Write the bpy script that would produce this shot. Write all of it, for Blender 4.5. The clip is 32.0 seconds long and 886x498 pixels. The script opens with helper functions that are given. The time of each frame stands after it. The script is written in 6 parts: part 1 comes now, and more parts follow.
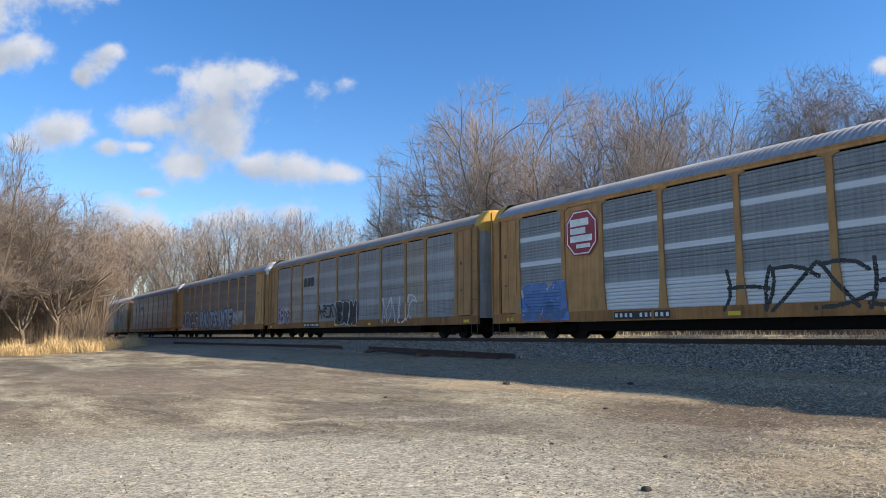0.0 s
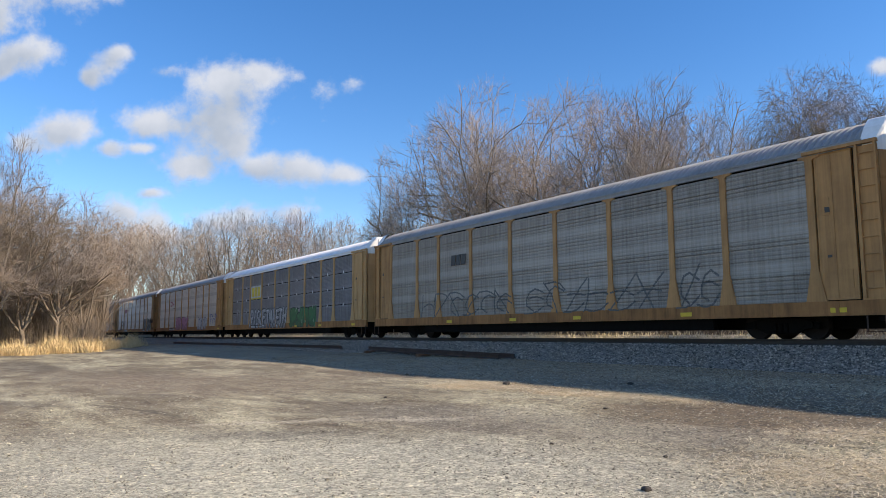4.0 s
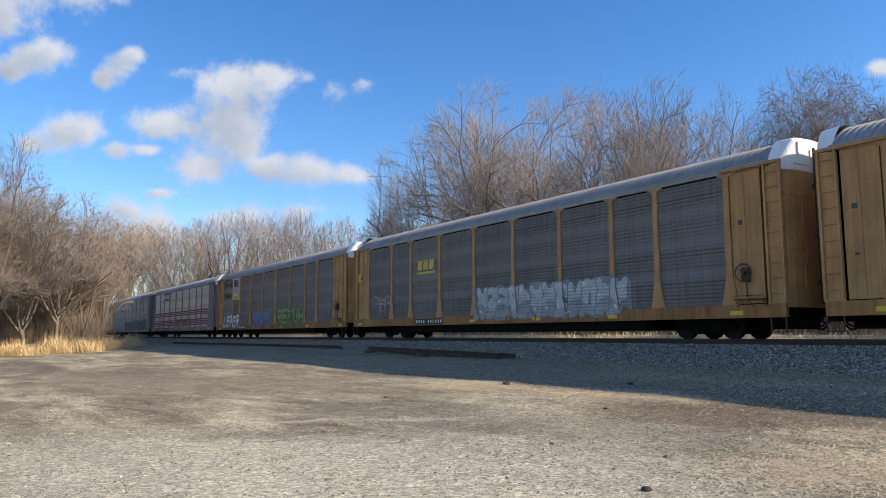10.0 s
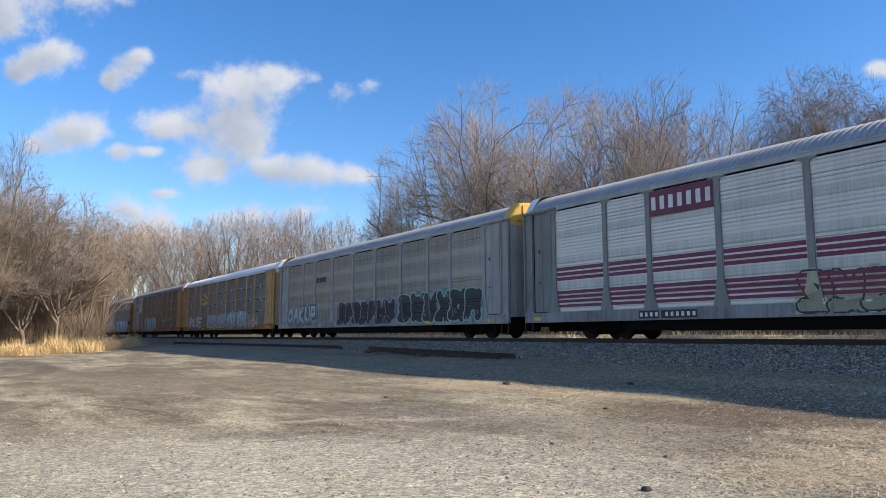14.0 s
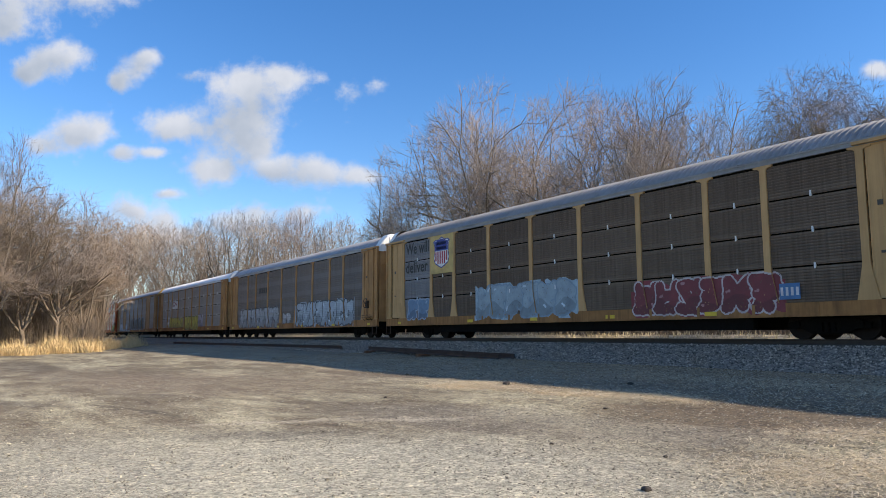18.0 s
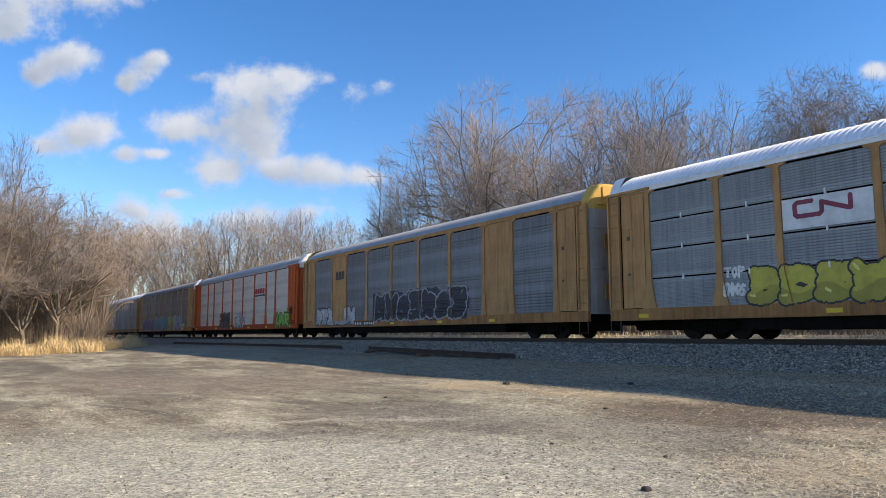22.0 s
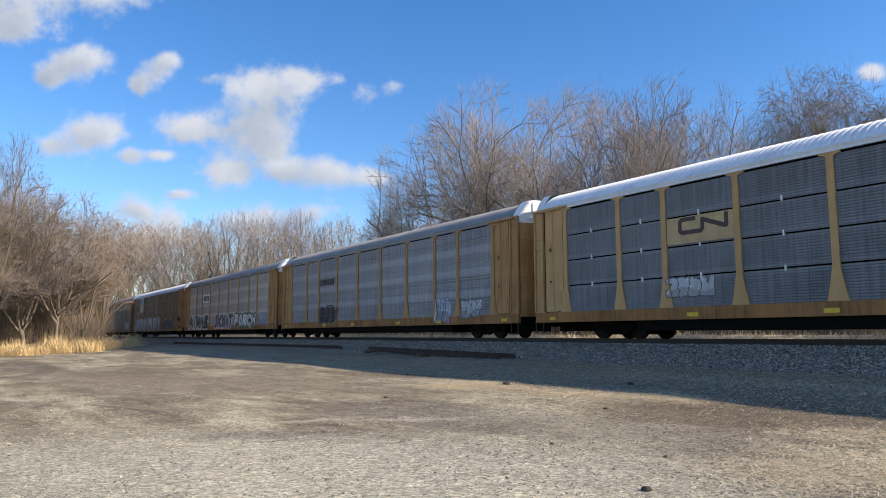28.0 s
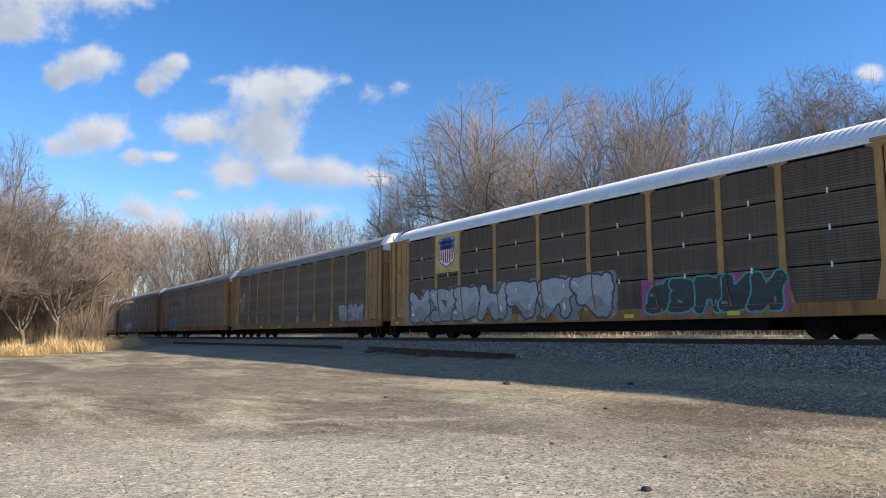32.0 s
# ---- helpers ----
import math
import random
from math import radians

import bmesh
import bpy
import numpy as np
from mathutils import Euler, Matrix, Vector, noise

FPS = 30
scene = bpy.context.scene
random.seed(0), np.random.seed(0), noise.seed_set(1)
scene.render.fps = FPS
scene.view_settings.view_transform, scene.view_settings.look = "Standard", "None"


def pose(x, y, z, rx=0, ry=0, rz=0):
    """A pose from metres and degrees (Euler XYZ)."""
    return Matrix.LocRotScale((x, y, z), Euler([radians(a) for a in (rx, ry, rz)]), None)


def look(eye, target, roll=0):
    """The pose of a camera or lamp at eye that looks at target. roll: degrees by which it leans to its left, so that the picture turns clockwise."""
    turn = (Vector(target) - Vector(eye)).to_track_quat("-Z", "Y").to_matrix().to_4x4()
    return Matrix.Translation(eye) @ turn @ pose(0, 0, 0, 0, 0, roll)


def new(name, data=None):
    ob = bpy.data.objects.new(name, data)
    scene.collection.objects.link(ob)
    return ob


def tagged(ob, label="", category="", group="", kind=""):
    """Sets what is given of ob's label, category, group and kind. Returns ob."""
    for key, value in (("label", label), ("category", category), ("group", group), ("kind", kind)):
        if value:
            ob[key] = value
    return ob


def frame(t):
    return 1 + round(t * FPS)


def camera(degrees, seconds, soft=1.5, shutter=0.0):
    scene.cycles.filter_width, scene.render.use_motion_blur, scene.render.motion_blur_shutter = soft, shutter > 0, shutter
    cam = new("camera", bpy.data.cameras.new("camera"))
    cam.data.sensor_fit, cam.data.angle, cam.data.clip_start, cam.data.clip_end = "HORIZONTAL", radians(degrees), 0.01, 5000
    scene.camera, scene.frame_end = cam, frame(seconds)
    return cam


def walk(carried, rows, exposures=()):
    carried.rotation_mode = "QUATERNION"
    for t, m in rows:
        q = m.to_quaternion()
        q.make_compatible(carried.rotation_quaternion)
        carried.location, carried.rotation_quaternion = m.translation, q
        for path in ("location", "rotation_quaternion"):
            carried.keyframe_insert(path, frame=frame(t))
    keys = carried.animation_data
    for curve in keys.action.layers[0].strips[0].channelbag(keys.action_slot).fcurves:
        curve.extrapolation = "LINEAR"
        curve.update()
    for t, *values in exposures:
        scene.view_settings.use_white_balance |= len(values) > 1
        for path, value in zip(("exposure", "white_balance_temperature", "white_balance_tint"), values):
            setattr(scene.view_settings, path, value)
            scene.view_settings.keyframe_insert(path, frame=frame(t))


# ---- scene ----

# ---- camera: held still at eye height beside the gravel lot
EYE = (0.0, 0.0, 1.6)
cam = camera(63.38, 32.0, soft=0.5)
HERE = look(EYE, (EYE[0] - 24.863, EYE[1] + 16.406, EYE[2] + 3.557), -0.13)
walk(cam, [(0.0, HERE), (32.0, HERE)], [(0.0, 0.64, 6850, 16), (32.0, 0.64, 6850, 16)])

# ---- daylight
SUN_TO = Vector((0.665, 0.585, 0.465)).normalized()
ELEV = math.asin(SUN_TO.z)
world = bpy.data.worlds.new("sky")
scene.world = world
world.use_nodes = True
wn = world.node_tree.nodes
sky = wn.new("ShaderNodeTexSky")
sky.sky_type = "NISHITA"
sky.sun_disc = False
sky.sun_elevation = ELEV
sky.sun_rotation = math.atan2(SUN_TO.x, SUN_TO.y)
sky.altitude = 300
sky.air_density = 1.0
sky.dust_density = 0.12
sky.ozone_density = 3.0
wn["Background"].inputs[1].default_value = 0.138
deep = wn.new("ShaderNodeHueSaturation")
deep.inputs["Saturation"].default_value = 1.29
deep.inputs["Hue"].default_value = 0.505
world.node_tree.links.new(sky.outputs[0], deep.inputs["Color"])
world.node_tree.links.new(deep.outputs[0], wn["Background"].inputs[0])
sun = new("sun", bpy.data.lights.new("sun", "SUN"))
sun.data.energy = 4.5
sun.data.angle = radians(0.5)
sun.data.color = (1.0, 0.885, 0.70)
sun.matrix_world = look(SUN_TO * 50, (0, 0, 0))


# ---- materials
# corrugations of the cars' screens: height of one rib and depth of its groove
PITCH, DEEP = 0.128, 0.034


def nodes_of(name):
    m = bpy.data.materials.new(name)
    m.use_nodes = True
    nt = m.node_tree
    return m, nt, nt.nodes["Principled BSDF"]


def add(nt, kind, **sets):
    n = nt.nodes.new(kind)
    for k, v in sets.items():
        if k in n.inputs:
            n.inputs[k].default_value = v
    return n


def ramp(nt, fac, stops):
    n = nt.nodes.new("ShaderNodeValToRGB")
    e = n.color_ramp.elements
    while len(e) < len(stops):
        e.new(0.5)
    for k, (p, c) in enumerate(stops):
        e[k].position = p
        e[k].color = (*c, 1) if len(c) == 3 else c
    nt.links.new(fac, n.inputs[0])
    return n.outputs[0]


def mixc(nt, fac, a, b, how="MIX"):
    n = nt.nodes.new("ShaderNodeMix")
    n.data_type = "RGBA"
    n.blend_type = how
    for sock, v in ((n.inputs[0], fac), (n.inputs[6], a), (n.inputs[7], b)):
        if isinstance(v, bpy.types.NodeSocket):
            nt.links.new(v, sock)
        else:
            sock.default_value = v if not isinstance(v, tuple) else (*v, 1)
    return n.outputs[2]


def math_n(nt, op, a, b=0.0, c=0.0, clamp=False):
    n = nt.nodes.new("ShaderNodeMath")
    n.operation = op
    n.use_clamp = clamp
    for k, v in enumerate((a, b, c)):
        if isinstance(v, bpy.types.NodeSocket):
            nt.links.new(v, n.inputs[k])
        else:
            n.inputs[k].default_value = v
    return n.outputs[0]


def coords(nt, which="Object", scale=(1, 1, 1)):
    t = nt.nodes.new("ShaderNodeTexCoord")
    m = nt.nodes.new("ShaderNodeMapping")
    m.inputs["Scale"].default_value = scale
    nt.links.new(t.outputs[which], m.inputs[0])
    return m.outputs[0]


def noise_n(nt, vec, scale, detail=6.0, rough=0.6):
    n = add(nt, "ShaderNodeTexNoise", Scale=scale, Detail=detail, Roughness=rough)
    nt.links.new(vec, n.inputs["Vector"])
    return n.outputs["Fac"]


def bump(nt, bsdf, height, strength=0.3, dist=0.02):
    b = add(nt, "ShaderNodeBump", Strength=strength, Distance=dist)
    nt.links.new(height, b.inputs["Height"])
    nt.links.new(b.outputs[0], bsdf.inputs["Normal"])


def object_random(nt):
    return nt.nodes.new("ShaderNodeObjectInfo").outputs["Random"]


def mat_paint(name, base, dirt=(0.08, 0.06, 0.045), amount=0.5, rough=0.55, metal=0.0, streak=6.0, spread=0.1):
    """Weathered car paint: grime that runs down in streaks, spots of rust, slight change from piece to piece."""
    m, nt, b = nodes_of(name)
    v = coords(nt, "Object", (1, 1, 1))
    vs = coords(nt, "Object", (streak, streak, 0.35))
    n1 = noise_n(nt, vs, 1.3, 8, 0.65)
    n2 = noise_n(nt, v, 0.9, 7, 0.62)
    n3 = noise_n(nt, v, 14.0, 5, 0.6)
    f = math_n(nt, "MULTIPLY", math_n(nt, "ADD", n1, n2), 0.5)
    f = math_n(nt, "MULTIPLY", ramp(nt, f, [(0.40, (0, 0, 0)), (0.72, (1, 1, 1))]), amount)
    c = mixc(nt, f, base, dirt)
    tint = ramp(nt, object_random(nt), [(0, (1 - spread,) * 3), (1, (1 + spread * 0.4,) * 3)])
    c = mixc(nt, 1.0, c, tint, "MULTIPLY")
    spots = ramp(nt, n3, [(0.68, (0, 0, 0)), (0.78, (1, 1, 1))])
    c = mixc(nt, math_n(nt, "MULTIPLY", spots, 0.35), c, (0.12, 0.05, 0.025))
    nt.links.new(c, b.inputs["Base Color"])
    b.inputs["Specular IOR Level"].default_value = 0.2
    r = math_n(nt, "MULTIPLY_ADD", n2, 0.3, rough)
    nt.links.new(r, b.inputs["Roughness"])
    b.inputs["Metallic"].default_value = metal
    bump(nt, b, n3, 0.08, 0.01)
    return m


def mat_panel(name, light, dark, amount, metal=0.35, bands=0.35, rough=0.42, levels=False, smooth_dark=False):
    """Galvanised corrugated screen: rows of holes in bands, soot, runs of dirt."""
    m, nt, b = nodes_of(name)
    v = coords(nt, "Object")
    sep = nt.nodes.new("ShaderNodeSeparateXYZ")
    nt.links.new(v, sep.inputs[0])
    # fine perforations between smooth bands at the deck levels; the frame inside shows through as faint uprights
    k = (0, 0, 0), (1, 1, 1)
    stops = [(0.0, k[1])]
    for q in (1, 2, 3):
        at = (7 + 8 * (q - 1)) * PITCH / 4.12
        stops += [(at - 0.012, k[1]), (at - 0.004, k[0]), (at + 0.066, k[0]), (at + 0.074, k[1])]
    holes = ramp(nt, math_n(nt, "MULTIPLY", sep.outputs[2], 1 / 4.12), [(p, k[1 - int(c[0])]) for p, c in stops] if smooth_dark else stops)
    upright = ramp(nt, noise_n(nt, coords(nt, "Object", (16, 16, 0.25)), 1.0, 4, 0.75), [(0.35, (0.45,) * 3), (0.62, (1, 1, 1))])
    band = math_n(nt, "MULTIPLY", holes, upright)
    vs = coords(nt, "Object", (7, 7, 0.3))
    run = noise_n(nt, vs, 1.5, 8, 0.65)
    big = noise_n(nt, v, 0.7, 6, 0.6)
    fine = noise_n(nt, coords(nt, "Object", (9, 9, 40)), 2.0, 4, 0.6)
    info = object_random(nt)
    f = math_n(nt, "MULTIPLY", band, bands)
    f = math_n(nt, "MULTIPLY_ADD", ramp(nt, run, [(0.38, (0, 0, 0)), (0.75, (1, 1, 1))]), amount, f)
    f = math_n(nt, "MULTIPLY_ADD", math_n(nt, "SUBTRACT", big, 0.5), 0.9, f)
    f = math_n(nt, "MULTIPLY_ADD", math_n(nt, "SUBTRACT", info, 0.5), 0.22, f)
    f = math_n(nt, "MULTIPLY_ADD", math_n(nt, "SUBTRACT", fine, 0.5), 0.35, f, True)
    c = mixc(nt, f, light, dark)
    if levels:
        # bare newer strips let into an older screen
        z = math_n(nt, "MULTIPLY", sep.outputs[2], 1 / 4.12)
        strip = ramp(nt, z, [(0.0, k[1]), (0.235, k[1]), (0.245, k[0]), (0.475, k[0]), (0.48, k[1]), (0.52, k[1]), (0.525, k[0]), (0.73, k[0]), (0.735, k[1]), (0.775, k[1]), (0.78, k[0]), (1.0, k[0])])
        c = mixc(nt, math_n(nt, "MULTIPLY", strip, 0.8), c, (0.58, 0.60, 0.62))
    nt.links.new(c, b.inputs["Base Color"])
    b.inputs["Metallic"].default_value = metal
    nt.links.new(math_n(nt, "MULTIPLY_ADD", f, 0.2, rough + 0.08), b.inputs["Roughness"])
    # low gloss; brown sheen imitates the woods' reflection at grazing angles
    b.inputs["Specular IOR Level"].default_value = 0.2
    b.inputs["Sheen Weight"].default_value = 0.85
    b.inputs["Sheen Roughness"].default_value = 0.35
    b.inputs["Sheen Tint"].default_value = (0.42, 0.24, 0.12, 1)
    bump(nt, b, fine, 0.12, 0.01)
    return m


def mat_flat(name, base, rough=0.7, metal=0.0, var=0.25, scale=5.0):
    m, nt, b = nodes_of(name)
    n = noise_n(nt, coords(nt), scale, 6, 0.65)
    lo = tuple(x * (1 - var) for x in base)
    hi = tuple(min(1, x * (1 + var)) for x in base)
    nt.links.new(ramp(nt, n, [(0.3, lo), (0.7, hi)]), b.inputs["Base Color"])
    b.inputs["Roughness"].default_value = rough
    b.inputs["Metallic"].default_value = metal
    return m


TAN = mat_paint("tan_car_paint", (0.51, 0.27, 0.105), (0.15, 0.075, 0.04), 0.78)
TAN_DULL = mat_paint("dull_tan_car_paint", (0.42, 0.23, 0.10), (0.14, 0.08, 0.045), 0.75)
MUSTARD = mat_paint("yellow_car_paint", (0.56, 0.335, 0.145), (0.22, 0.12, 0.06), 0.55)
GREY_PAINT = mat_paint("grey_car_paint", (0.25, 0.245, 0.235), (0.09, 0.08, 0.07), 0.6)
PALE_GREY = mat_paint("pale_grey_car_paint", (0.37, 0.36, 0.35), (0.12, 0.10, 0.085), 0.6)
ORANGE = mat_paint("orange_car_paint", (0.55, 0.10, 0.022), (0.16, 0.05, 0.025), 0.5)
ROOF_BLUE = mat_paint("galvanised_roof", (0.38, 0.39, 0.40), (0.19, 0.192, 0.195), 0.6, 0.5, 0.3, 2.5)
ROOF_GREY = mat_paint("sooty_roof", (0.32, 0.315, 0.31), (0.15, 0.146, 0.14), 0.65, 0.6, 0.2, 2.5)
ROOF_WHITE = mat_paint("white_roof", (0.76, 0.77, 0.78), (0.42, 0.41, 0.40), 0.5, 0.5, 0.0, 2.5)
WHITE_CAP = mat_paint("white_end_paint", (0.80, 0.80, 0.78), (0.4, 0.36, 0.3), 0.4)
YELLOW_CAP = mat_paint("yellow_end_paint", (0.58, 0.36, 0.085), (0.3, 0.18, 0.06), 0.4)
SILVER = mat_panel("bright_screen", (0.57, 0.55, 0.52), (0.19, 0.182, 0.172), 0.22, 0.45, 0.34, 0.42, smooth_dark=True)
SILVER_PLAID = mat_panel("weathered_screen", (0.47, 0.452, 0.428), (0.16, 0.152, 0.143), 0.45, 0.45, 0.4, 0.42)
SILVER_DULL = mat_panel("dull_screen", (0.37, 0.335, 0.295), (0.145, 0.128, 0.11), 0.5, 0.4, 0.3, 0.45)
STEEL = mat_panel("blue_grey_screen", (0.225, 0.234, 0.252), (0.09, 0.092, 0.098), 0.5, 0.4, 0.25, 0.48)
DARK = mat_panel("sooty_screen", (0.19, 0.174, 0.164), (0.072, 0.064, 0.059), 0.45, 0.25, 0.25, 0.52)
GREY_PLAID = mat_panel("streaked_grey_screen", (0.34, 0.345, 0.36), (0.13, 0.132, 0.138), 0.5, 0.4, 0.35, 0.46)
BROWN = mat_panel("brown_screen", (0.165, 0.122, 0.09), (0.066, 0.047, 0.035), 0.5, 0.2, 0.3, 0.55)
BANDED = mat_panel("banded_screen", (0.25, 0.268, 0.28), (0.105, 0.112, 0.12), 0.45, 0.4, 0.2, levels=True)
SEAMED = mat_panel("seamed_screen", (0.31, 0.325, 0.34), (0.145, 0.152, 0.162), 0.45, 0.4, 0.3)
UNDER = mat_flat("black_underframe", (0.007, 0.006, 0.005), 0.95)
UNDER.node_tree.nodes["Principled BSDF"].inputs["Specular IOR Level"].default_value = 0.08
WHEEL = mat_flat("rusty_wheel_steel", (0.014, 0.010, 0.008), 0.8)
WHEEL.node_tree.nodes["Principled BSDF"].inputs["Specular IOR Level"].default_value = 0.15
GEAR = mat_flat("rusty_brake_gear", (0.06, 0.035, 0.022), 0.85)
RUST = mat_flat("rusty_steel", (0.05, 0.026, 0.017), 0.8, 0.1, 0.5, 3.0)
RAILTOP = mat_flat("rail_steel", (0.035, 0.024, 0.017), 0.7, 0.1, 0.3)
BLOCK = mat_flat("rusty_timber", (0.17, 0.08, 0.042), 0.85, 0, 0.4, 8.0)
CREOSOTE = mat_flat("sleeper_timber", (0.07, 0.055, 0.045), 0.85, 0, 0.4, 8.0)
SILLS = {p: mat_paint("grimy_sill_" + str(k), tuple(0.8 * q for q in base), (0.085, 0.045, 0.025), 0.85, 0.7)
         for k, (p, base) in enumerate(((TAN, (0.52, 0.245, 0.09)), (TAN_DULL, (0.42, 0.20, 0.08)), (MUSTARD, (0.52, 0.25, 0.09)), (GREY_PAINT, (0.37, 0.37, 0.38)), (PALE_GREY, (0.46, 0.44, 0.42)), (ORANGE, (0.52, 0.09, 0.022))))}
PAINTS = {}


def spray(r, g, b):
    """Spray paint or decal colour, slightly patchy."""
    key = (r, g, b)
    if key not in PAINTS:
        PAINTS[key] = mat_flat("spray_paint", key, 0.55, 0.0, 0.22, 2.2)
    return PAINTS[key]


# ---- mesh helpers
def part(name, me, material, parent=None, label="", at=None):
    """Links a mesh (or bmesh) as one object under parent; the material sits on the object, so that meshes are shared."""
    if isinstance(me, bmesh.types.BMesh):
        data = bpy.data.meshes.new(name)
        me.to_mesh(data)
        me.free()
        me = data
    if not me.materials:
        me.materials.append(None)
    ob = new(name, me)
    mats = material if isinstance(material, (list, tuple)) else [material]
    for k, mt in enumerate(mats):
        if k >= len(ob.material_slots):
            me.materials.append(None)
        ob.material_slots[k].link = "OBJECT"
        ob.material_slots[k].material = mt
    if parent:
        ob.parent = parent
    if at is not None:
        ob.matrix_basis = at
    if label:
        ob["label"] = label
    return ob


def mesh_from(name, verts, faces, smooth=False):
    me = bpy.data.meshes.new(name)
    me.from_pydata([tuple(v) for v in verts], [], [tuple(f) for f in faces])
    if smooth:
        me.polygons.foreach_set("use_smooth", [True] * len(me.polygons))
    me.update()
    return me


def box(bm, x0, x1, y0, y1, z0, z1, mi=0):
    vs = [bm.verts.new(p) for p in ((x0, y0, z0), (x1, y0, z0), (x1, y1, z0), (x0, y1, z0),
                                    (x0, y0, z1), (x1, y0, z1), (x1, y1, z1), (x0, y1, z1))]
    for f in ((3, 2, 1, 0), (4, 5, 6, 7), (0, 1, 5, 4), (1, 2, 6, 5), (2, 3, 7, 6), (3, 0, 4, 7)):
        bm.faces.new([vs[k] for k in f]).material_index = mi
    return vs


def rod(bm, a, b, r, n=8):
    """A round bar from a to b."""
    a, b = Vector(a), Vector(b)
    d = (b - a).normalized()
    u = d.orthogonal().normalized()
    w = d.cross(u)
    rings = []
    for p in (a, b):
        rings.append([bm.verts.new(p + r * (math.cos(2 * math.pi * k / n) * u + math.sin(2 * math.pi * k / n) * w)) for k in range(n)])
    for k in range(n):
        bm.faces.new((rings[0][k], rings[0][(k + 1) % n], rings[1][(k + 1) % n], rings[1][k]))
    bm.faces.new(rings[0][::-1])
    bm.faces.new(rings[1])


def extrude_xz(bm, pts, y0, y1, mi=0):
    """A plate: outline in x and z, from y0 to y1."""
    a = [bm.verts.new((x, y0, z)) for x, z in pts]
    b = [bm.verts.new((x, y1, z)) for x, z in pts]
    bm.faces.new(a).material_index = mi
    bm.faces.new(b[::-1]).material_index = mi
    n = len(pts)
    for k in range(n):
        bm.faces.new((a[k], b[k], b[(k + 1) % n], a[(k + 1) % n])).material_index = mi


CACHE = {}


def cached(key, make):
    if key not in CACHE:
        got = make()
        if isinstance(got, bmesh.types.BMesh):
            bmesh.ops.recalc_face_normals(got, faces=got.faces[:])
            me = bpy.data.meshes.new(str(key[0]))
            got.to_mesh(me)
            got.free()
            got = me
        CACHE[key] = got
    return CACHE[key]


# ---- ground
RAIL = 1.44
TRACK = 21.15


def smooth01(a, b, x):
    t = min(1, max(0, (x - a) / (b - a)))
    return t * t * (3 - 2 * t)


def ground_z(x, y):
    z = 0.62 * smooth01(3.0, 18.0, y) + 0.93 * smooth01(22.8, 29.0, y)
    z += 0.05 * noise.noise((x * 0.23, y * 0.35, 1.7)) + 0.018 * noise.noise((x * 1.1, y * 1.3, 5.2))
    if y > 50:
        z += 0.04 * (min(y, 400) - 50) * 0.4
    return z


def spaced(lo, hi, near, fine, growth=1.12):
    out, step = [near], fine
    while out[-1] < hi:
        out.append(min(hi, out[-1] + step))
        step *= growth
    left, step = [], fine
    p = near
    while p > lo:
        p = max(lo, p - step)
        left.append(p)
        step *= growth
    return left[::-1] + out


